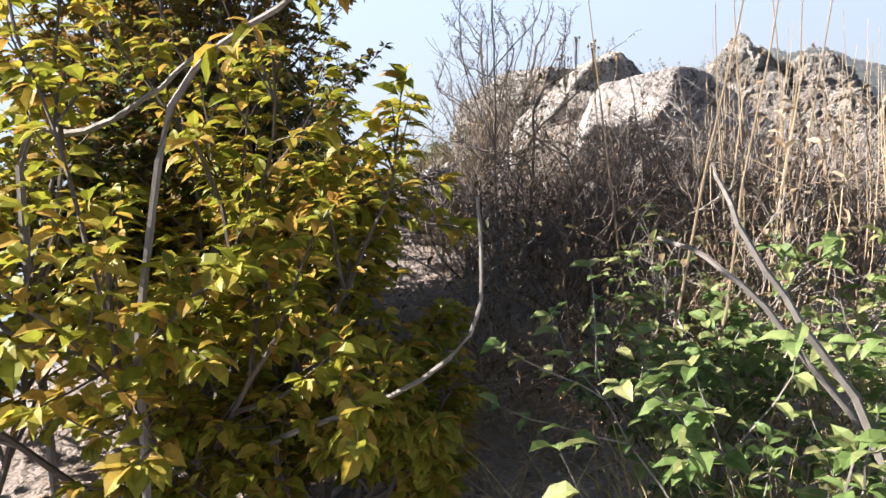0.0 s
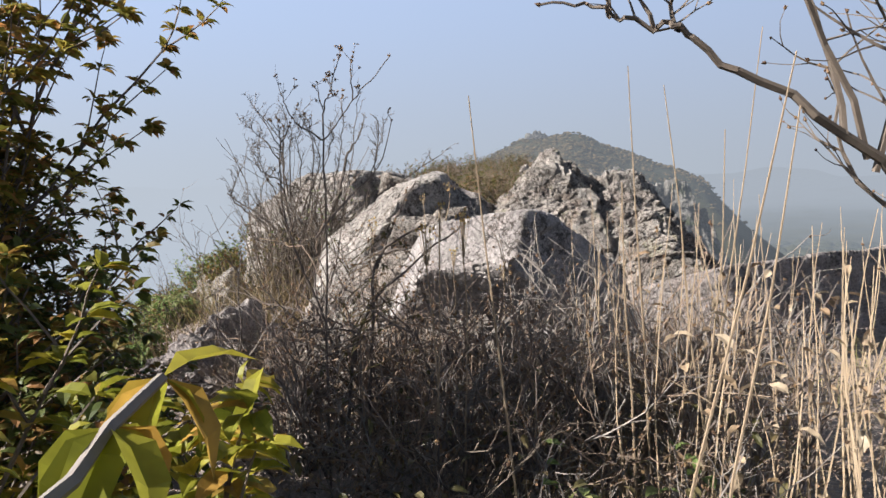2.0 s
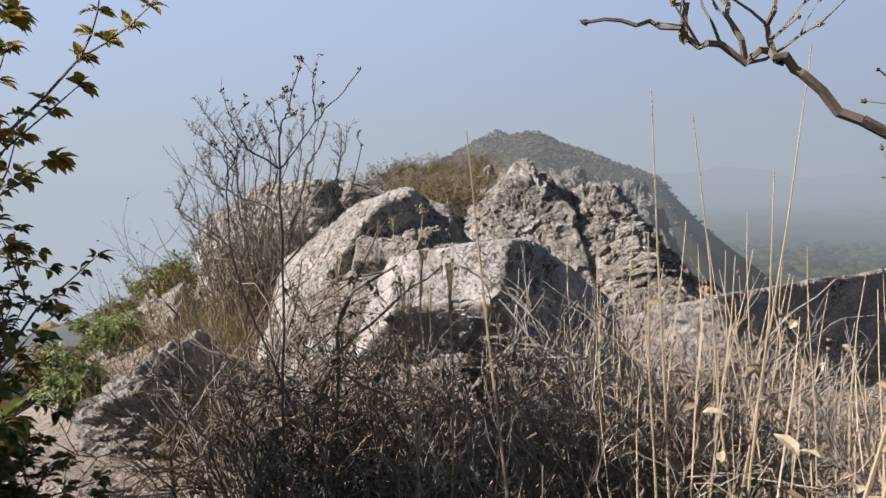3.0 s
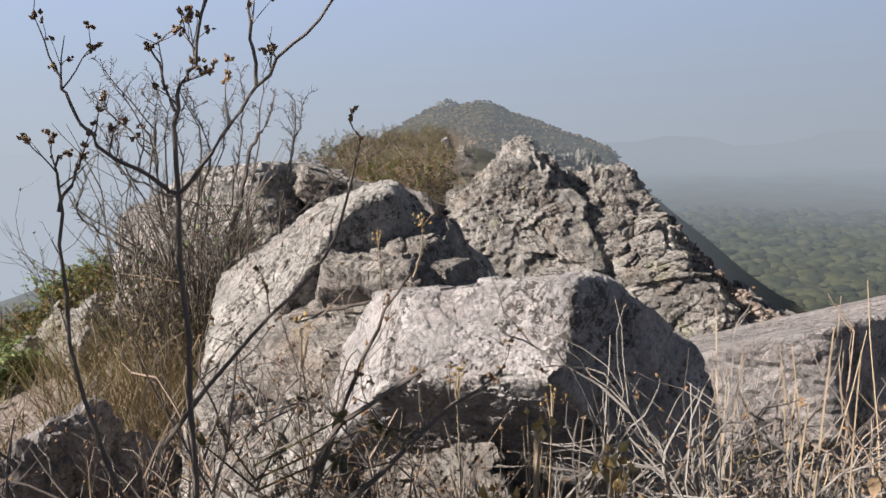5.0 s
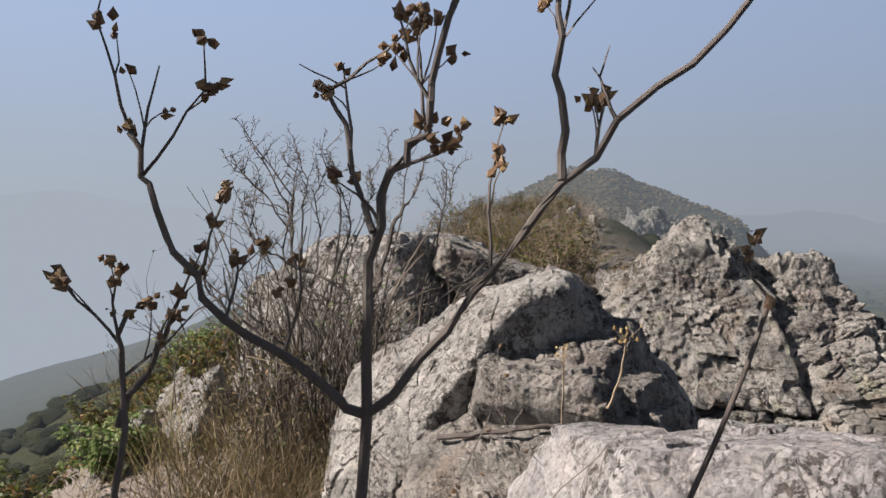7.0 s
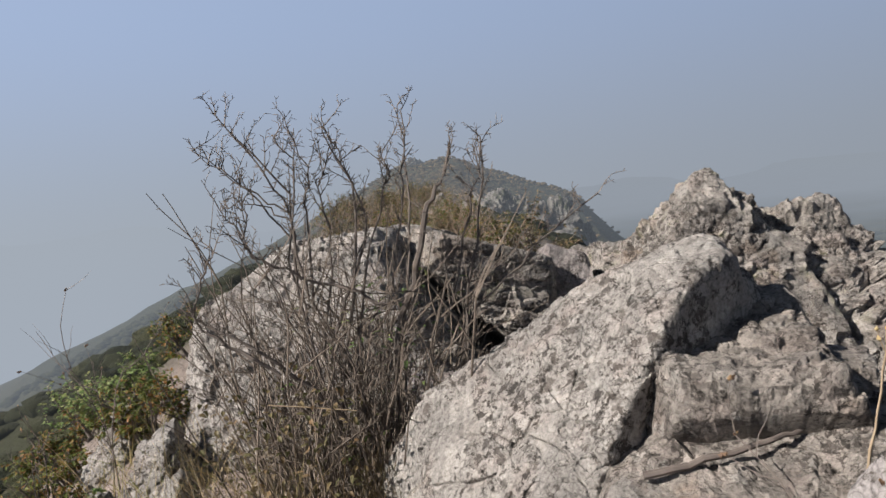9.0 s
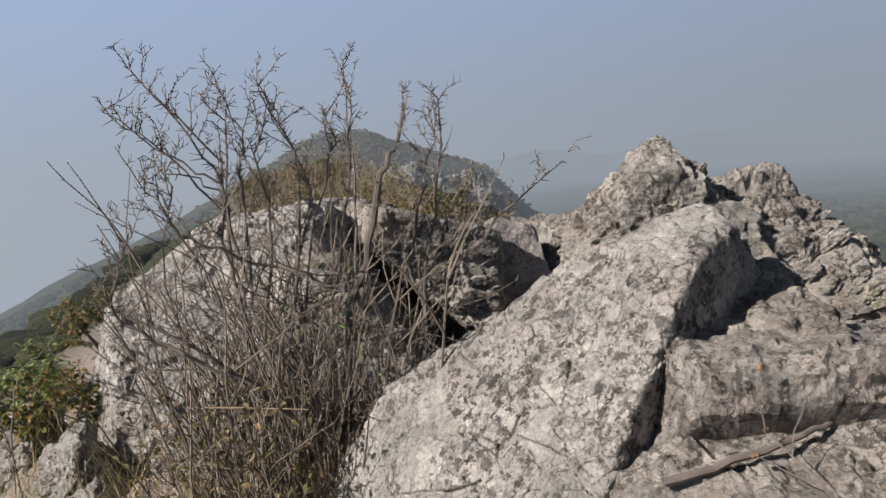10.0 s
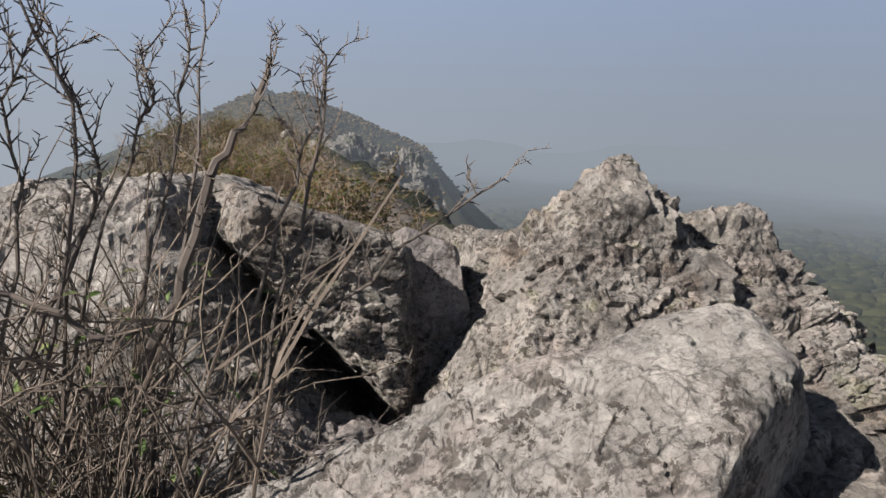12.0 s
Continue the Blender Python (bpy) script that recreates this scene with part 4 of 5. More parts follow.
def stalk_stand(name, label, seed, n, xs, ys, height, material, radius, lean, clear=None):
    rng = random.Random(seed)
    b = Build()
    for _ in range(n):
        x, y = rng.uniform(*xs), rng.uniform(*ys)
        if clear and clear(x, y):
            continue
        z = float(ground_z(x, y)) - 0.03
        h = height * rng.uniform(0.45, 1.05)
        dx, dy = rng.gauss(0, lean), rng.gauss(0, lean)
        pts = [(x + dx * h * t + 0.02 * math.sin(5 * t + x * 9), y + dy * h * t, z + h * t * (1 - 0.05 * t)) for t in (0, 0.3, 0.6, 0.85, 1.0)]
        b.tube(pts, radius * rng.uniform(0.6, 1.2), radius * 0.3, 3)
        if rng.random() < 0.35:
            p = np.array(pts[2])
            b.tube([p, p + (rng.gauss(0, .1), rng.gauss(0, .1), rng.uniform(0, .15))], radius * 0.5, radius * 0.3, 3)
    ob = b.made(name, material, origin=(sum(xs) / 2, sum(ys) / 2, 0.4))
    return tagged(ob, label, "dry stalks", kind="stuff")


stalk_stand("dry_reeds", "dense stand of dry straw-coloured reeds", 60, 170, (0.1, 1.9), (3.5, 5.3), 1.3, STRAW, 0.0042, 0.10)
stalk_stand("dry_reeds", "dry reeds beside the flat slab", 61, 60, (0.6, 2.6), (5.0, 6.3), 0.6, STRAW, 0.004, 0.2)


def dead_leaves(seed, n, xs, ys, z0, z1, size, label, material):
    rng = random.Random(seed)
    b = Build()
    for _ in range(n):
        x, y = rng.uniform(*xs), rng.uniform(*ys)
        z = float(ground_z(x, y)) + rng.uniform(z0, z1)
        b.leaf((x, y, z), (rng.gauss(0, 1), rng.gauss(0, 1), rng.gauss(0, 0.5 if z1 > 0.1 else 0.1)), rng, size * rng.uniform(0.6, 1.3), size * 0.6, 0.7)
    ob = b.made("dead_leaves", material, origin=(sum(xs) / 2, sum(ys) / 2, 0.3))
    return tagged(ob, label, "leaves", kind="stuff")


dead_leaves(70, 260, (0.3, 1.7), (3.2, 4.8), 0.15, 0.95, 0.055, "curled tan leaves caught among dry reeds", LEAF_DRY)
dead_leaves(71, 2200, (-1.8, 1.2), (0.8, 5.0), 0.005, 0.03, 0.045, "dry leaf litter on the path", LEAF_DRY)

# ---- dry brush in front of the rocks ----
def bare_shrub(base, label, seed, stems, height, reach, bark, level=2, kids=(5, 4), radius=0.007, buds=0, lean=(0, 0), spread=0.6, group="", ratio=0.55, wiggle=0.2):
    rng = random.Random(seed)
    root = plant("bare_shrub", base, label, "shrub", group)
    wood, tips, ends = Build(), [], []
    for _ in range(stems):
        a = rng.uniform(0, 2 * math.pi)
        d = np.array((math.cos(a) * reach + lean[0], math.sin(a) * reach + lean[1], 1.0))
        grow(wood, tips, rng, np.array(base) + (rng.uniform(-0.12, 0.12), rng.uniform(-0.12, 0.12), -0.04), d, height * rng.uniform(0.6, 1.05), radius * rng.uniform(0.7, 1.1), level, kids, spread, ratio, wiggle, 0.03, 6, ends)
    wood.made("twig_work", bark, root, kind="stuff")
    if buds:
        b = Build()
        for p, d in tips:
            if rng.random() < buds:
                for _ in range(rng.randint(1, 3)):
                    b.bud(p + np.array([rng.gauss(0, 0.004) for _ in range(3)]), away(rng, d, 0.5), rng.uniform(0.004, 0.008), rng)
        b.made("bud_mass", BUD, root, kind="stuff")
    return root


rng = random.Random(80)
for k in range(30):
    x, y = rng.uniform(-1.35, 0.75), rng.uniform(4.15, 5.25)
    if x < -0.75 and y < 4.75:
        y = 4.9
    near = y < 4.5
    bare_shrub((x, y, float(ground_z(x, y))), "tangled dry brown brush in front of pale rocks", 90 + k, 9, 0.66 if near else 0.74, 0.55, (BARK_BROWN, BARK_GREY, BARK_DARK)[k % 3], 2, (4, 4), 0.0085, 0.25, group="dry brush", wiggle=0.3, spread=0.8)
for k, (x, y, h) in enumerate(((-1.45, 5.5, 0.4), (0.2, 3.55, 0.5), (-0.05, 4.2, 0.6), (0.65, 5.3, 0.6), (1.1, 5.7, 0.55), (1.5, 6.0, 0.5))):
    bare_shrub((x, y, float(ground_z(x, y))), "low tangle of thin grey-brown twigs", 130 + k, 9, h, 0.6, BARK_GREY if k % 2 else BARK_DARK, 2, (4, 3), 0.007, 0.3, group="dry brush", wiggle=0.25, spread=0.75)

for k, (x, y, h, bark) in enumerate(((-0.55, 4.85, 0.6, BARK_GREY), (-0.85, 4.95, 1.0, BARK_DARK), (-0.3, 4.75, 0.8, BARK_BROWN), (0.35, 4.4, 0.6, BARK_GREY), (0.15, 4.9, 0.42, BARK_DARK), (-1.2, 5.1, 0.8, BARK_DARK), (0.75, 4.9, 0.6, BARK_GREY))):
    bare_shrub((x, y, float(ground_z(x, y))), "leafless forked shrub in front of the boulders", 140 + k, 5, h, 0.35, bark, 2, (4, 3), 0.011, 0.4, group="forked bare shrubs", wiggle=0.25, spread=0.75, ratio=0.6)

for k, (x, y, h) in enumerate(((-1.05, 5.15, 1.0), (-0.75, 5.2, 0.85), (-0.5, 5.1, 0.8), (-0.2, 5.15, 0.75), (-1.3, 5.35, 0.85), (0.1, 5.2, 0.65), (-0.85, 5.9, 0.75))):
    bare_shrub((x, y, float(ground_z(x, y))), "thin leafless twigs with small dry brown buds", 160 + k, 6, h, 0.3, BARK_STEM if k % 2 else BARK_DARK, 2, (4, 3), 0.006, 0.8, group="budded twigs before the boulders", wiggle=0.25, spread=0.7, ratio=0.5)

for k, (x, y, h) in enumerate(((-0.55, 3.75, 0.5), (-0.3, 3.6, 0.5), (0.0, 3.7, 0.5), (0.2, 3.4, 0.45), (-0.15, 3.2, 0.35), (-0.7, 3.55, 0.45), (0.3, 3.9, 0.6), (-0.45, 4.0, 0.6), (-0.9, 3.9, 0.5), (-0.6, 3.2, 0.3))):
    bare_shrub((x, y, float(ground_z(x, y))), "tangled dry brown brush in front of pale rocks", 170 + k, 9, h, 0.6, (BARK_BROWN, BARK_STEM, BARK_GREY)[k % 3], 2, (4, 4), 0.006, 0.3, group="dry brush", wiggle=0.3, spread=0.8)
dead_leaves(72, 380, (-1.0, 0.6), (3.0, 4.6), 0.08, 0.6, 0.04, "curled brown leaves caught in the brush", LEAF_BROWN)
dead_leaves(73, 1500, (-1.2, 0.9), (1.0, 3.6), 0.005, 0.025, 0.05, "pinkish tan leaf litter on the path", LEAF_LITTER)

dead_leaves(74, 450, (-2.55, -1.95), (7.2, 7.9), 0.2, 0.8, 0.032, "curled brown leaves caught among dry stems", LEAF_BROWN)

# ---- budded shrub that the path passes ----
rng = random.Random(150)
budded = plant("budded_shrub", (-1.03, 4.45, 0.45), "dark leafless shrub with dry brown buds at its tips", "shrub")
limbs = ([(-0.96, 4.43, 0.42), (-0.96, 4.42, 1.0), (-0.94, 4.41, 1.5), (-0.934, 4.4, 1.925)], [(-0.934, 4.4, 1.925), (-0.87, 4.4, 2.0), (-0.817, 4.4, 2.074), (-0.746, 4.4, 2.143), (-0.67, 4.4, 2.23)],
         [(-0.934, 4.4, 1.925), (-0.975, 4.4, 1.95), (-1.04, 4.4, 1.994), (-1.075, 4.4, 2.05), (-1.094, 4.4, 2.10)], [(-0.934, 4.4, 1.925), (-0.932, 4.4, 2.044), (-0.906, 4.4, 2.093), (-0.893, 4.4, 2.15), (-0.86, 4.4, 2.24)], [(-0.817, 4.4, 2.074), (-0.822, 4.4, 2.14), (-0.82, 4.4, 2.22)],
         [(-0.98, 4.40, 1.55), (-0.86, 4.45, 1.70), (-0.74, 4.48, 1.82), (-0.68, 4.46, 2.0)], [(-0.95, 4.42, 1.2), (-1.1, 4.42, 1.62), (-1.115, 4.42, 1.9), (-1.108, 4.42, 1.98)], [(-1.115, 4.42, 1.9), (-1.09, 4.42, 1.95), (-1.07, 4.42, 1.98)], [(-0.932, 4.4, 2.04), (-0.945, 4.41, 2.075), (-0.969, 4.42, 2.13)],
         [(-0.85, 4.62, 0.5), (-0.81, 4.62, 1.2), (-0.78, 4.63, 1.45), (-0.6, 4.66, 1.58)], [(-0.79, 4.63, 1.40), (-0.70, 4.64, 1.62), (-0.62, 4.65, 1.76)], [(-0.95, 4.62, 0.5), (-0.87, 4.64, 1.15), (-0.64, 4.68, 1.42), (-0.45, 4.72, 1.56)])
sizes = ((0.0052, 0.0036), (0.0031, 0.0018), (0.0036, 0.0018), (0.0036, 0.0018), (0.003, 0.0015), (0.0038, 0.0016), (0.004, 0.0016), (0.003, 0.0015), (0.0026, 0.0014), (0.009, 0.004), (0.005, 0.002), (0.008, 0.003))
for n, (pts, (r0, r1)) in enumerate(zip(limbs, sizes)):
    wood, tips = Build(), []
    line = twig_line(wood, pts, r0, r1, rng, 7, 0.004)
    if n:
        for q in line[4:]:
            if rng.random() < 0.42:
                d = np.array((rng.gauss(0, 0.6), rng.gauss(0, 0.4), rng.uniform(0.5, 1.2)))
                grow(wood, tips, rng, q, d, rng.uniform(0.025, 0.085), 0.0016, 1, (2,), 0.6, 0.55, 0.2, 0.06, 4)
        tips.append((line[-1], line[-1] - line[-2]))
    branch = wood.made("branch" if n else "stem", BARK_DARK, budded)
    for p, d in tips:
        if rng.random() < 0.8:
            b = Build()
            for _ in range(rng.randint(3, 6)):
                b.bud(p + np.array([rng.gauss(0, 0.003) for _ in range(3)]), away(rng, d / (np.linalg.norm(d) + 1e-9), 0.8), rng.uniform(0.0028, 0.005), rng)
            b.made("bud", BUD, budded)

withered, rng = Build(), random.Random(152)
for _ in range(26):
    c = np.array((rng.uniform(-1.05, -0.6), rng.uniform(4.45, 4.75), rng.uniform(1.0, 1.55)))
    withered.tube([c, (-0.9, 4.6, c[2] - 0.12)], 0.0015, 0.0025, 3)
    for _ in range(rng.randint(3, 7)):
        withered.leaf(c, (rng.gauss(0, 1), rng.gauss(0, 1), rng.gauss(0, 0.8)), rng, rng.uniform(0.014, 0.03), 0.012, 0.6)
withered.made("withered_leaves", LEAF_BROWN, budded, "curled brown withered leaves", kind="stuff")

# ---- overhanging branch beside the path ----
rng = random.Random(170)
over = plant("overhanging_shrub", (1.25, 3.35, 0.45), "grey bare shrub leaning a long branch over the path", "shrub")
wood, buds, tips = Build(), Build(), []
twig_line(wood, [(1.25, 3.35, 0.42), (1.05, 3.3, 1.0), (0.75, 3.2, 1.55), (0.45, 3.12, 1.84), (0.24, 3.1, 1.97)], 0.016, 0.008, rng, 6, 0.016)
limbs = ([(0.24, 3.1, 1.97), (0.14, 3.1, 2.045), (0.10, 3.1, 2.06), (0.0, 3.1, 2.08), (-0.05, 3.1, 2.11), (-0.14, 3.1, 2.11)], [(0.13, 3.1, 2.05), (0.125, 3.12, 2.12), (0.15, 3.12, 2.25)], [(0.09, 3.1, 2.06), (0.06, 3.1, 2.11), (0.04, 3.12, 2.2)],
         [(0.0, 3.1, 2.08), (-0.02, 3.1, 2.13), (-0.06, 3.1, 2.22)], [(0.45, 3.12, 1.84), (0.42, 3.2, 2.1), (0.33, 3.25, 2.3)], [(0.75, 3.2, 1.55), (0.78, 3.3, 1.9), (0.6, 3.3, 2.2)], [(1.05, 3.3, 1.0), (0.9, 3.5, 1.6), (0.8, 3.5, 2.1)],
         [(0.6, 3.16, 1.7), (0.62, 3.05, 1.95), (0.55, 3.0, 2.2)], [(0.75, 3.2, 1.55), (0.55, 3.3, 1.75), (0.5, 3.35, 2.0)])
for _ in range(12):
    t = rng.random()
    q = np.array((1.05, 3.3, 1.0)) * (1 - t) + np.array((0.5, 3.14, 1.8)) * t
    grow(wood, tips, rng, q, (rng.uniform(-0.5, 0.5), rng.uniform(-0.4, 0.4), 1.0), rng.uniform(0.4, 0.75), 0.008, 2, (4, 3), 0.7, 0.55, 0.2, 0.04, 6)
for n, pts in enumerate(limbs):
    line = twig_line(wood, pts, 0.008 if n == 0 or n > 3 else 0.0055, 0.0025, rng, 5, 0.011)
    for q in line[2:]:
        if rng.random() < (0.25 if n < 4 else 0.9):
            grow(wood, tips, rng, q, (rng.gauss(0, 0.7), rng.gauss(0, 0.4), rng.uniform(0.2, 1)), rng.uniform(0.06, 0.2), 0.003, 1, (2,), 0.7, 0.6, 0.25, 0.04, 4)
    tips.append((line[-1], line[-1] - line[-2]))
for p, d in tips:
    for _ in range(rng.randint(1, 3)):
        buds.bud(p, away(rng, d / (np.linalg.norm(d) + 1e-9), 0.5), rng.uniform(0.003, 0.006), rng)
wood.made("twig_work", BARK_STEM, over, kind="stuff")
buds.made("bud_mass", BUD, over, "small reddish brown buds", kind="stuff")

# ---- thorny shrub between the boulders ----
rng = random.Random(180)
thorny = plant("thorny_shrub", (-1.95, 7.75, 0.55), "tall leafless thorny shrub with many upright stems", "shrub")
wood, tips, ends = Build(), [], []


def thorns(line, every=2, size=0.035):
    for i in range(1, len(line) - 1):
        for _ in range(every):
            d = line[i + 1] - line[i]
            d = d / (np.linalg.norm(d) + 1e-9)
            t = away(rng, d, rng.uniform(0.8, 1.3))
            p = line[i] + (line[i + 1] - line[i]) * rng.random()
            wood.tube([p, p + t * size * rng.uniform(0.4, 1.3)], 0.0028, 0.0012, 3)


limbs = (([(-1.87, 7.8, 0.6), (-1.81, 7.8, 1.37), (-1.71, 7.75, 1.68), (-1.64, 7.72, 1.96)], 0.017, 0.012), ([(-1.64, 7.72, 1.96), (-1.57, 7.75, 2.08), (-1.51, 7.8, 2.24)], 0.011, 0.006),
         ([(-1.6, 7.85, 0.7), (-1.51, 7.82, 1.43), (-1.43, 7.82, 1.56), (-1.18, 7.86, 1.76), (-0.87, 7.93, 1.97)], 0.009, 0.003), ([(-1.55, 7.8, 0.8), (-1.5, 7.8, 1.52), (-1.42, 7.8, 1.9), (-1.38, 7.8, 2.25)], 0.008, 0.003),
         ([(-2.05, 7.75, 0.6), (-2.05, 7.75, 1.17), (-1.92, 7.75, 1.99), (-2.02, 7.72, 2.32)], 0.009, 0.003), ([(-2.0, 7.8, 0.7), (-2.19, 7.75, 1.68), (-2.19, 7.75, 2.08), (-2.45, 7.75, 2.44)], 0.009, 0.003),
         ([(-2.19, 7.75, 1.9), (-2.35, 7.75, 2.12), (-2.54, 7.72, 2.29)], 0.005, 0.002), ([(-1.9, 7.9, 0.6), (-1.75, 8.0, 1.5), (-1.7, 8.2, 2.0), (-1.69, 8.4, 2.46)], 0.009, 0.003), ([(-2.05, 7.7, 1.17), (-2.27, 7.6, 1.43), (-2.62, 7.6, 1.68)], 0.010, 0.004),
         ([(-2.2, 7.75, 1.5), (-2.35, 7.75, 1.85), (-2.47, 7.75, 2.06)], 0.005, 0.002))
limbs += (
    ([(-2.14, 7.7, 1.65), (-2.19, 7.7, 2.01), (-2.3, 7.7, 2.23), (-2.43, 7.7, 2.42)], 0.007, 0.002),
    ([(-2.18, 7.68, 2.01), (-2.34, 7.68, 2.13), (-2.51, 7.68, 2.27)], 0.0045, 0.0018),
    ([(-2.15, 7.66, 1.57), (-2.19, 7.66, 1.82), (-2.14, 7.66, 2.17), (-2.21, 7.66, 2.3)], 0.006, 0.002),
    ([(-2.13, 7.72, 1.6), (-2.12, 7.72, 2), (-2.09, 7.72, 2.15), (-2.15, 7.72, 2.33)], 0.006, 0.002),
    ([(-2.19, 7.7, 1.99), (-2.32, 7.7, 2.06), (-2.44, 7.7, 2.05)], 0.004, 0.0016),
    ([(-2.06, 7.8, 1.49), (-1.95, 7.8, 1.75), (-1.88, 7.8, 1.94), (-1.94, 7.8, 2.12), (-2.02, 7.8, 2.35)], 0.008, 0.002),
    ([(-1.83, 7.9, 1.59), (-1.76, 7.9, 1.86), (-1.71, 7.9, 2.15), (-1.71, 7.9, 2.42)], 0.006, 0.002),
    ([(-1.55, 7.95, 1.55), (-1.44, 7.95, 1.94), (-1.39, 7.95, 2.1), (-1.36, 7.95, 2.24)], 0.006, 0.002),
    ([(-1.83, 7.6, 1.62), (-1.97, 7.6, 1.69), (-2.2, 7.6, 1.78), (-2.35, 7.6, 1.89), (-2.33, 7.6, 2.02)], 0.008, 0.003),
    ([(-2.25, 7.5, 1.4), (-2.44, 7.5, 1.54), (-2.54, 7.5, 1.64), (-2.5, 7.5, 1.79), (-2.45, 7.5, 1.9)], 0.008, 0.002),
    ([(-2.11, 7.75, 1.42), (-2.04, 7.75, 1.85), (-2.06, 7.75, 2.11), (-1.98, 7.75, 2.25)], 0.006, 0.002),
    ([(-2, 7.85, 1.29), (-1.84, 7.85, 1.98), (-1.78, 7.85, 2.13), (-1.8, 7.85, 2.23)], 0.005, 0.002))
for pts, r0, r1 in limbs:
    wood = Build()
    line = twig_line(wood, pts, r0, r1, rng, 6, 0.012)
    thorns(line[3:] if len(line) > 5 else line, 3)
    for q in line[4:]:
        if rng.random() < 0.95:
            d = away(rng, np.array((0, 0, 1.0)), rng.uniform(0.2, 0.9))
            grow(wood, tips, rng, q, d, rng.uniform(0.05, 0.15), 0.003, 1, (3,), 0.7, 0.45, 0.2, 0.05, 5, ends)
    wood.made("branch", BARK_THORN, thorny)
wood = Build()
for turn in range(125):
    if turn == 45:
        wood.made("stem_mass", BARK_STEM, thorny, "sunlit grey-brown stems", kind="stuff")
        wood = Build()
    x, y = max(-2.4, min(-1.55, rng.gauss(-1.98, 0.2))), rng.gauss(7.72, 0.19)
    d = np.array(((x + 1.9) * 0.45 + rng.gauss(-0.02, 0.1), rng.gauss(0.02, 0.12), 1.0))
    grow(wood, tips, rng, (x, y, float(ground_z(x, y)) - 0.03), d, rng.uniform(0.55, 1.3) * (0.75 if turn < 45 else 1.0), rng.uniform(0.004, 0.008), 1, (5,), 0.6, 0.32, 0.13, 0.02, 7, ends)
for p, d in ends[::2]:
    t = away(rng, d, 1.0)
    wood.tube([p, p + t * rng.uniform(0.012, 0.035)], 0.002, 0.0008, 3)
for _ in range(90):
    p = (rng.gauss(-1.95, 0.25), rng.gauss(7.7, 0.2), rng.uniform(0.75, 1.65))
    grow(wood, tips, rng, p, (rng.gauss(0, 0.8), rng.gauss(0, 0.5), rng.uniform(-0.1, 0.8)), rng.uniform(0.2, 0.5), 0.0035, 1, (3,), 0.8, 0.5, 0.3, 0.02, 6)
wood.made("stem_mass", BARK_STEM, thorny, kind="stuff")
g = Build()
for _ in range(110):
    x, y = rng.gauss(-1.9, 0.2), rng.gauss(7.9, 0.2)
    g.leaf((x, y, rng.uniform(0.9, 1.7)), (rng.gauss(0, 1), rng.gauss(0, 1), rng.gauss(0.3, 0.5)), rng, rng.uniform(0.03, 0.06), 0.018, 0.3)
g.made("foliage", LEAF_FRESH, thorny, "few small green leaves", kind="stuff")

for k, (x, y, h) in enumerate(((-2.15, 8.3, 0.95), (-1.75, 8.35, 0.85), (-1.95, 8.15, 1.0), (-2.4, 8.2, 0.85), (-1.6, 8.1, 0.7))):
    bare_shrub((x, y, float(ground_z(x, y))), "dark tangled leafless twigs before the back boulder", 190 + k, 10, h, 0.32, BARK_THORN if k % 2 else BARK_STEM, 2, (5, 3), 0.006, 0.0, group="twigs before the back boulder", wiggle=0.25, spread=0.7, ratio=0.5)

# ---- dry grass tufts ----
def grass(seed, n, spots, length, width, label, material=GRASS_MIX, spread=0.35, droop=0.35):
    rng = random.Random(seed)
    b = Build()
    for _ in range(n):
        cx, cy, r = rng.choice(spots)
        x, y = rng.gauss(cx, r), rng.gauss(cy, r)
        d = np.array((rng.gauss(0, spread), rng.gauss(0, spread), 1.0))
        d /= np.linalg.norm(d)
        b.blade((x, y, float(ground_z(x, y)) - 0.02), d, rng, length * rng.uniform(0.4, 1.15), width * rng.uniform(0.6, 1.2), droop * rng.uniform(0.3, 1.6))
    ob = b.made("grass_tuft", material, origin=(spots[0][0], spots[0][1], 0.4))
    return tagged(ob, label, "grass", kind="stuff")


grass(200, 900, [(-1.9, 7.4, 0.2), (-2.2, 7.5, 0.22), (-1.75, 7.65, 0.14), (-2.45, 7.8, 0.2), (-2.1, 7.1, 0.2)], 0.72, 0.007, "long dry bent grass at the foot of the shrub", GRASS_BROWN)
grass(201, 900, [(-1.95, 6.7, 0.2), (-2.2, 7.0, 0.25), (-2.0, 6.2, 0.22), (-2.5, 6.6, 0.25), (-1.6, 5.5, 0.18)], 0.6, 0.006, "mixed green and dry grass beside the boulder", GRASS_BROWN)
grass(202, 700, [(-0.3, 4.9, 0.3), (0.3, 4.7, 0.3), (-0.7, 5.1, 0.25), (0.6, 5.2, 0.3), (0.1, 4.3, 0.25)], 0.5, 0.006, "dry grass among the brush")
grass(203, 1000, [(0.5, 2.6, 0.3), (0.2, 3.2, 0.3), (0.9, 3.1, 0.3), (0.0, 3.7, 0.2), (0.45, 2.0, 0.2), (0.15, 2.5, 0.15)], 0.42, 0.008, "green and straw-coloured grass by the path")
grass(206, 900, [(-0.5, 2.9, 0.22), (-0.15, 3.35, 0.25), (-0.75, 3.45, 0.2), (-0.4, 2.2, 0.2), (0.1, 1.9, 0.15), (-0.6, 1.9, 0.15)], 0.24, 0.006, "short dry grass and litter on the path", STRAW, 0.7)
grass(204, 400, [(1.2, 6.2, 0.3), (0.7, 6.1, 0.2), (0.55, 6.7, 0.15), (1.8, 6.1, 0.3)], 0.32, 0.006, "dry grass in front of the flat slab")
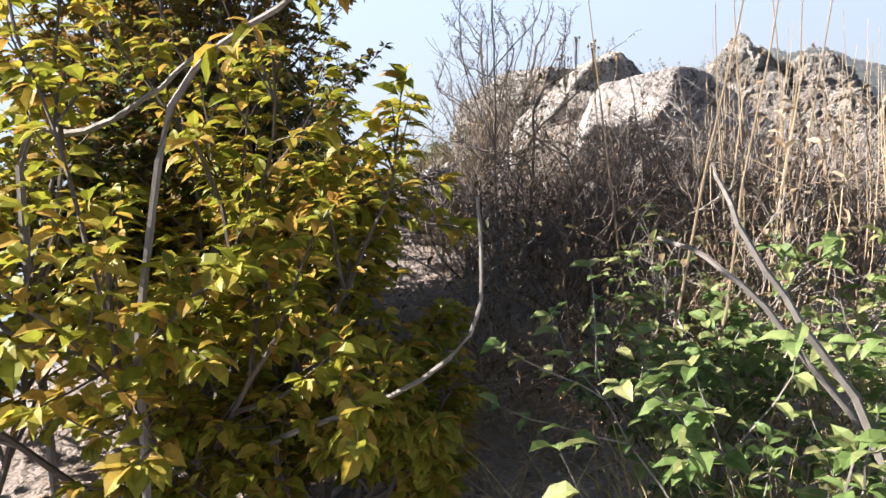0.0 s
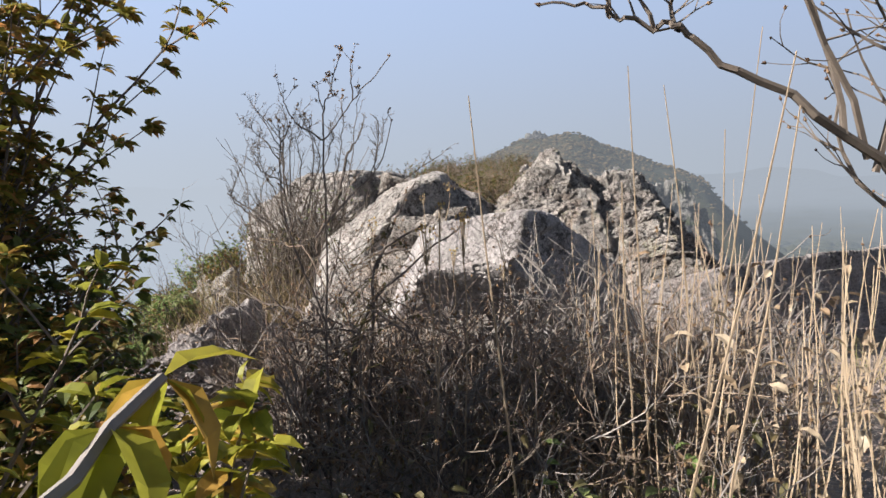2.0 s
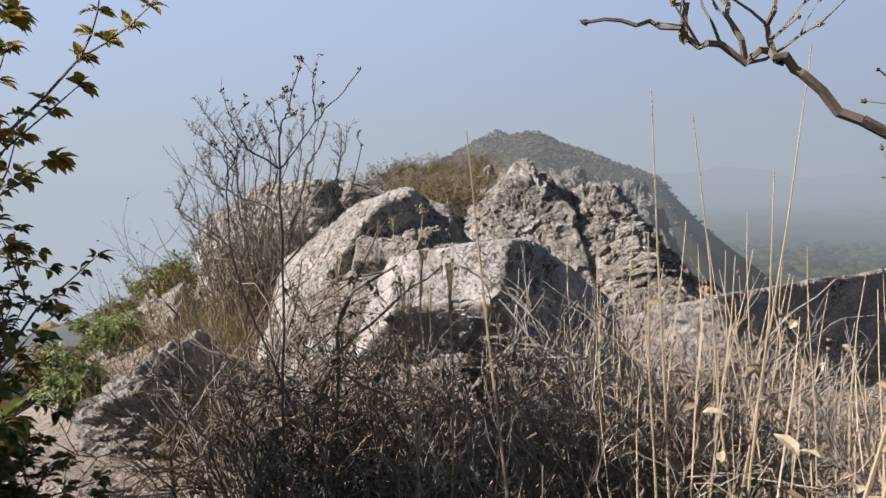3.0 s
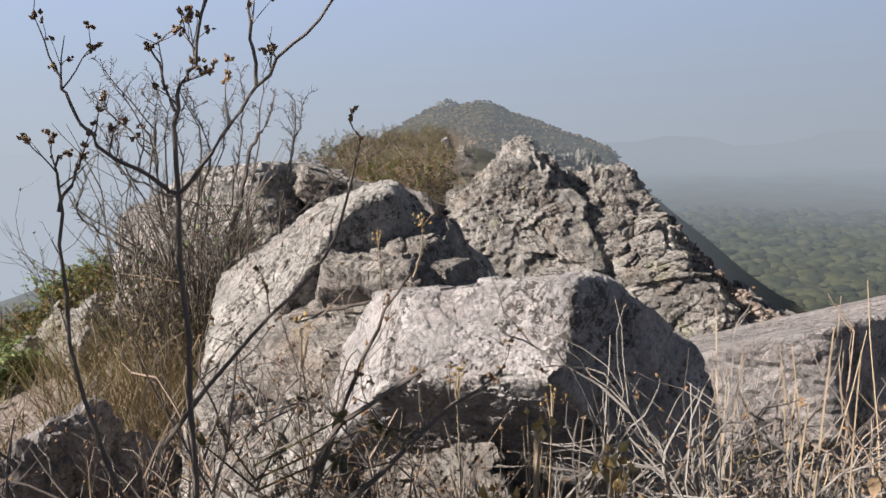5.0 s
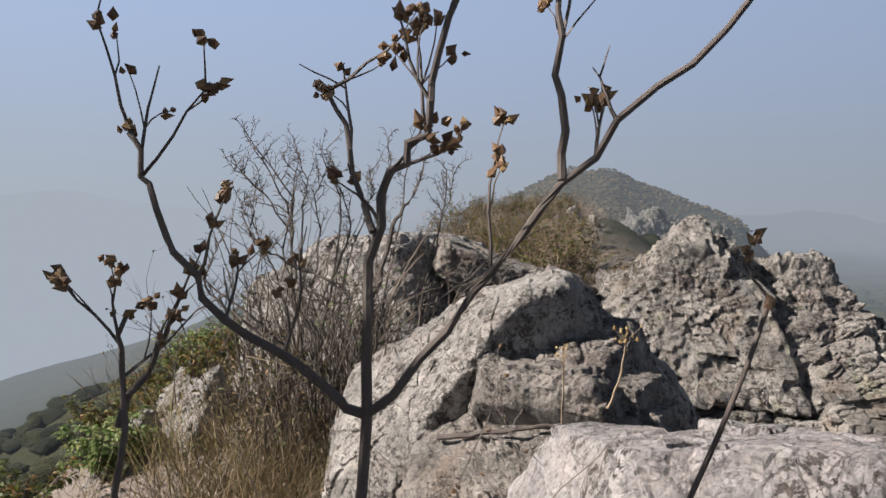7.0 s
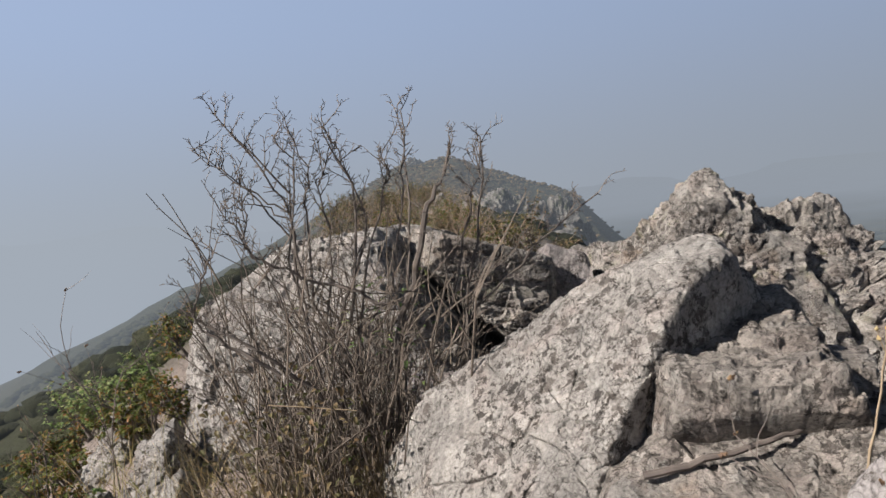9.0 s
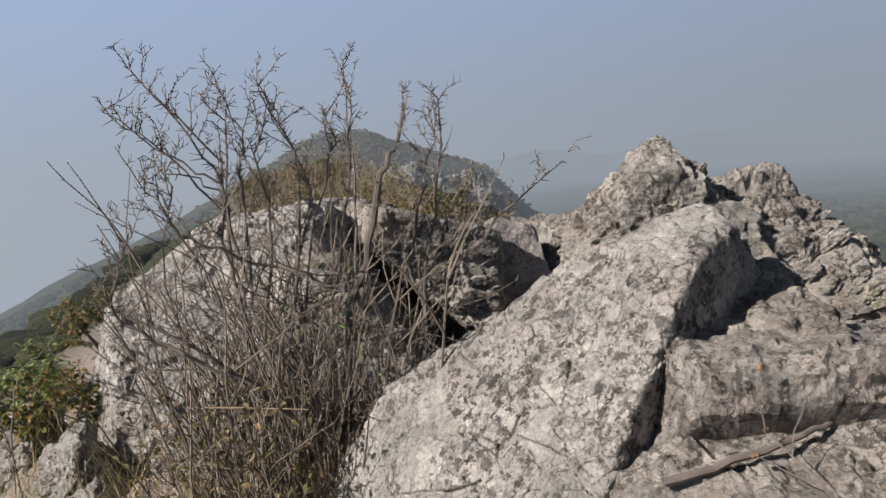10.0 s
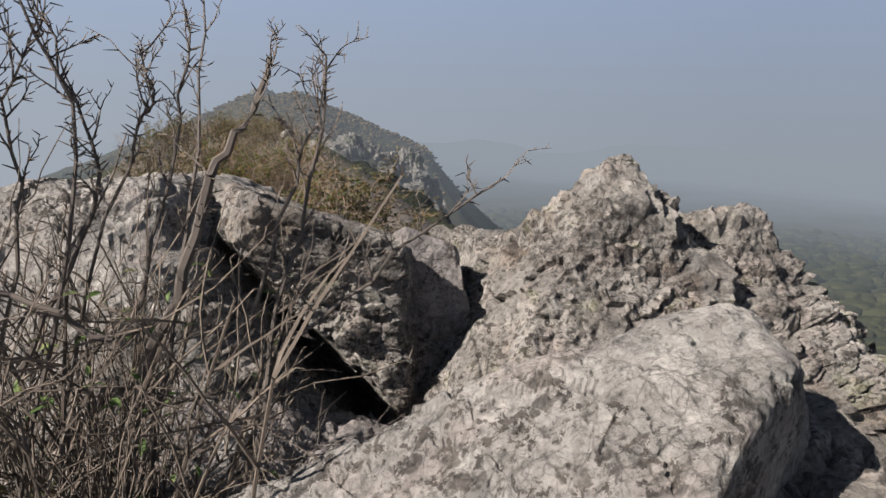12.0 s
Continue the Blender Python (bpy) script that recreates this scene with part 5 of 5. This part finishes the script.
grass(205, 500, [(-3.2, 8.6, 0.35), (-3.4, 9.4, 0.4), (-2.9, 7.9, 0.3)], 0.5, 0.006, "reddish dry grass beside the back boulder")

# ---- low green bushes down the slope ----
for k, (x, y, h) in enumerate(((-3.5, 9.6, 0.5), (-3.9, 10.6, 0.6), (-4.4, 10.4, 0.6), (-3.3, 7.9, 0.45), (-4.1, 9.2, 0.5), (-4.8, 11.8, 0.7), (-3.7, 11.6, 0.6), (-3.0, 6.6, 0.4), (-3.3, 7.1, 0.5))):
    leafy_shrub("low_bush", (x, y, float(ground_z(x, y))), "low green bush on the slope below the rocks", 210 + k, 8, h * 0.75, 0.7, LEAF_FRESH if k % 2 else LEAF_DARK, BARK_DARK, 0.04, 2, 2, (4, 4), low=0.1, group="bushes on the slope")
for k, (x, y, h) in enumerate(((-3.45, 9.0, 0.8), (-3.75, 8.6, 0.6))):
    bare_shrub((x, y, float(ground_z(x, y))), "thin dark leafless sapling on the slope", 225 + k, 2, h, 0.15, BARK_DARK, 2, (4, 3), 0.006, 0.4, spread=0.5, group="saplings on the slope")
for k, (x, y, s) in enumerate(((-3.15, 8.75, 0.22), (-3.35, 8.2, 0.2), (-2.95, 8.2, 0.18), (-3.7, 9.7, 0.25))):
    z = float(ground_z(x, y))
    rock("slope_stone", "pale stone half buried in grass", (x, y, z + s * 0.2), (
        (-0.5, -0.5, 0.7, x - s * 0.3, y - s * 0.3, z + s * 0.6), (0.8, -0.3, 0.4, x + s * 0.6, y, z + s * 0.3), (-0.9, 0, 0.2, x - s, y, z), (1, 0, 0, x + s, y, z), (0, -1, 0.3, x, y - s, z), (0, 1, 0.1, x, y + s, z), (0, 0, -1, x, y, z - s)),
        ROCK_PALE, 230 + k, sub=5, rough=0.03, chunk=0.04, size=0.15)

# ---- seed heads and small dry flowers ----
def seed_plant(base, top, seed, n, size, label):
    rng = random.Random(seed)
    root = plant("seed_head_plant", base, label, "plant", "dry seed heads")
    wood, pods = Build(), Build()
    line = twig_line(wood, [base, tuple((np.array(base) + np.array(top)) / 2 + np.array((0.01, 0, 0))), top], 0.004, 0.002, rng, 4, 0.004)
    for i in range(n):
        q = line[-1] + np.array((rng.gauss(0, size), rng.gauss(0, size), rng.gauss(0, size)))
        wood.tube([line[-2], q], 0.0012, 0.0008, 3)
        pods.bud(q, (rng.gauss(0, 0.4), rng.gauss(0, 0.4), 1), rng.uniform(0.004, 0.0075), rng)
    wood.made("stem", STRAW, root)
    pods.made("seed_head", SEED, root, "papery golden seed pods", kind="stuff")


for k, (base, top, n, s) in enumerate((((-0.47, 4.12, 0.5), (-0.51, 4.1, 1.6), 16, 0.014), ((-0.40, 4.12, 0.5), (-0.38, 4.1, 1.635), 18, 0.014), ((-0.52, 4.14, 0.5), (-0.46, 4.12, 1.68), 8, 0.01),
                                       ((-0.66, 6.1, 1.5), (-0.62, 6.05, 1.72), 14, 0.018), ((-0.80, 6.2, 1.3), (-0.79, 6.1, 1.66), 8, 0.012), ((-0.92, 5.3, 0.7), (-0.9, 5.1, 1.55), 10, 0.014),
                                       ((-0.3, 5.3, 0.6), (-0.28, 5.2, 1.35), 10, 0.014), ((-0.55, 5.3, 0.6), (-0.52, 5.2, 1.42), 10, 0.014))):
    seed_plant(base, top, 240 + k, n, s, "thin dry stem with a golden seed head")

grass(655, 700, ((-0.4, 2.9, 0.22), (0.0, 3.2, 0.3), (-0.55, 3.3, 0.2), (0.35, 3.3, 0.25)), 0.45, 0.006, "curled dry brown grass under the brush", LEAF_DRY, 0.8, 0.6)

# ---- scrub on the ridge behind ----
protos = [bare_shrub((0, 0, 0), "brown twiggy scrub on the rocky ridge", 260 + k, 12, 0.95, 0.5, BARK_BROWN if k else BARK_GREY, 2, (5, 4), 0.009, 0.0, group="scrub on the ridge", wiggle=0.25, spread=0.7) for k in range(2)]
protos += [leafy_shrub("ridge_bush", (0, 0, 0), "olive green bush on the rocky ridge", 264 + k, 9, 0.9, 0.55, LEAF_DARK if k else LEAF_BROWN, BARK_BROWN, 0.05, 2, 2, (5, 4), low=0.1, group="scrub on the ridge") for k in range(2)]
rng = random.Random(270)
spots = []
for _ in range(110):
    y = 11.6 + 40 * rng.random() ** 1.6
    x = float(np.interp(y, CREST_Y, LINE_X)) + rng.uniform(-1.9, 1.2) * (1 + y / 90)
    x = min(x, -0.7 if y < 20 else 1.5)
    spots.append((x, y))
for k, (x, y) in enumerate(spots):
    m = pose(x, y, float(ground_z(x, y)) - 0.05, 0, 0, rng.uniform(0, 360)) @ Matrix.Scale(rng.uniform(0.55, 0.95) * (1 + max(0, y - 24) / 60), 4)
    p = protos[rng.choice((0, 1, 1, 2, 3))]
    if k < 4:
        protos[k].matrix_basis = m
    else:
        copy_thing(p, m).scale = m.to_scale()
for k, (x, y, s) in enumerate(((-1.5, 16, 0.2), (-0.8, 18, 0.25), (-0.3, 21, 0.25), (-2.2, 19, 0.22), (-0.9, 24, 0.3), (-2.6, 14, 0.18), (0.3, 27, 0.35), (-0.2, 32, 0.4))):
    z = float(ground_z(x, y))
    rock("ridge_stone", "pale stone among scrub on the ridge", (x, y, z + s * 0.3), (
        (-0.4, -0.5, 0.75, x - s * 0.3, y - s * 0.3, z + s * 1.0), (0.8, -0.3, 0.5, x + s * 0.6, y, z + s * 0.7), (-0.9, 0, 0.2, x - s, y, z), (1, 0, 0, x + s, y, z), (0, -1, 0.3, x, y - s, z), (0, 1, 0.1, x, y + s, z), (0, 0, -1, x, y, z - s)),
        ROCK_RUGGED, 280 + k, sub=5, rough=0.08, chunk=0.12, size=0.3)


# ---- woods and scrub on the flanks and in the valleys ----
def crowns(name, label, seed, count, place, radius, material):
    rng = random.Random(seed)
    dirs, faces = sphere(2)
    faces = np.array(faces)
    vs, fs, base = [], [], 0
    xy = np.array([place(rng) for _ in range(count)])
    zs = ground_z(xy[:, 0], xy[:, 1])
    for (x, y), z in zip(xy, zs):
        r = rng.uniform(*radius) * (1 + min(2.0, math.hypot(x, y) / 500)) * min(1.0, 0.25 + math.hypot(x, y) / 70)
        lump = 1 + 0.35 * vnoise(dirs * 1.9 + rng.uniform(0, 99), 3)
        sq = np.array((rng.uniform(0.8, 1.4), rng.uniform(0.8, 1.4), rng.uniform(0.4, 0.75)))
        vs.append(dirs * lump[:, None] * r * sq + np.array((x, y, z + r * 0.15)))
        fs.append(faces + base)
        base += len(dirs)
    ob = mesh_object(name, np.concatenate(vs), np.concatenate(fs).tolist(), material, smooth=True)
    return tagged(ob, label, "woodland", kind="stuff")


def right_flank(rng):
    y = rng.uniform(12, 85)
    return float(np.interp(y, CREST_Y, LINE_X)) + 3.0 + 0.05 * y + rng.random() ** 1.4 * 60, y


def left_flank(rng):
    y = rng.uniform(10, 170)
    return float(np.interp(y, CREST_Y, LINE_X)) - 5.0 - 0.06 * y - rng.random() ** 1.3 * 70, y


def hill_top(rng):
    y = rng.uniform(48, 215)
    x = float(np.interp(y, CREST_Y, LINE_X)) + rng.gauss(0, 9) + max(0, y - 120) * rng.uniform(-0.25, 0.5)
    return (x - 14 if 70 < y < 100 and x > 5 else x), y


def valley(rng):
    a, d = radians(rng.uniform(14, 62)), 260 + 1100 * rng.random() ** 1.3
    return d * math.sin(a), d * math.cos(a)


crowns("flank_scrub", "dark green scrub down the steep flank", 301, 4500, right_flank, (0.35, 0.85), SCRUB)
crowns("flank_scrub", "dark green scrub paled by mist painted in with distance", 302, 4000, left_flank, (0.35, 0.85), SCRUB)
crowns("hilltop_scrub", "brown and olive scrub over the far hilltop", 303, 5000, hill_top, (0.15, 0.4), SCRUB_BROWN)
crowns("valley_woods", "scattered green tree crowns in a valley painted hazy", 304, 6500, valley, (1.6, 3.4), SCRUB)
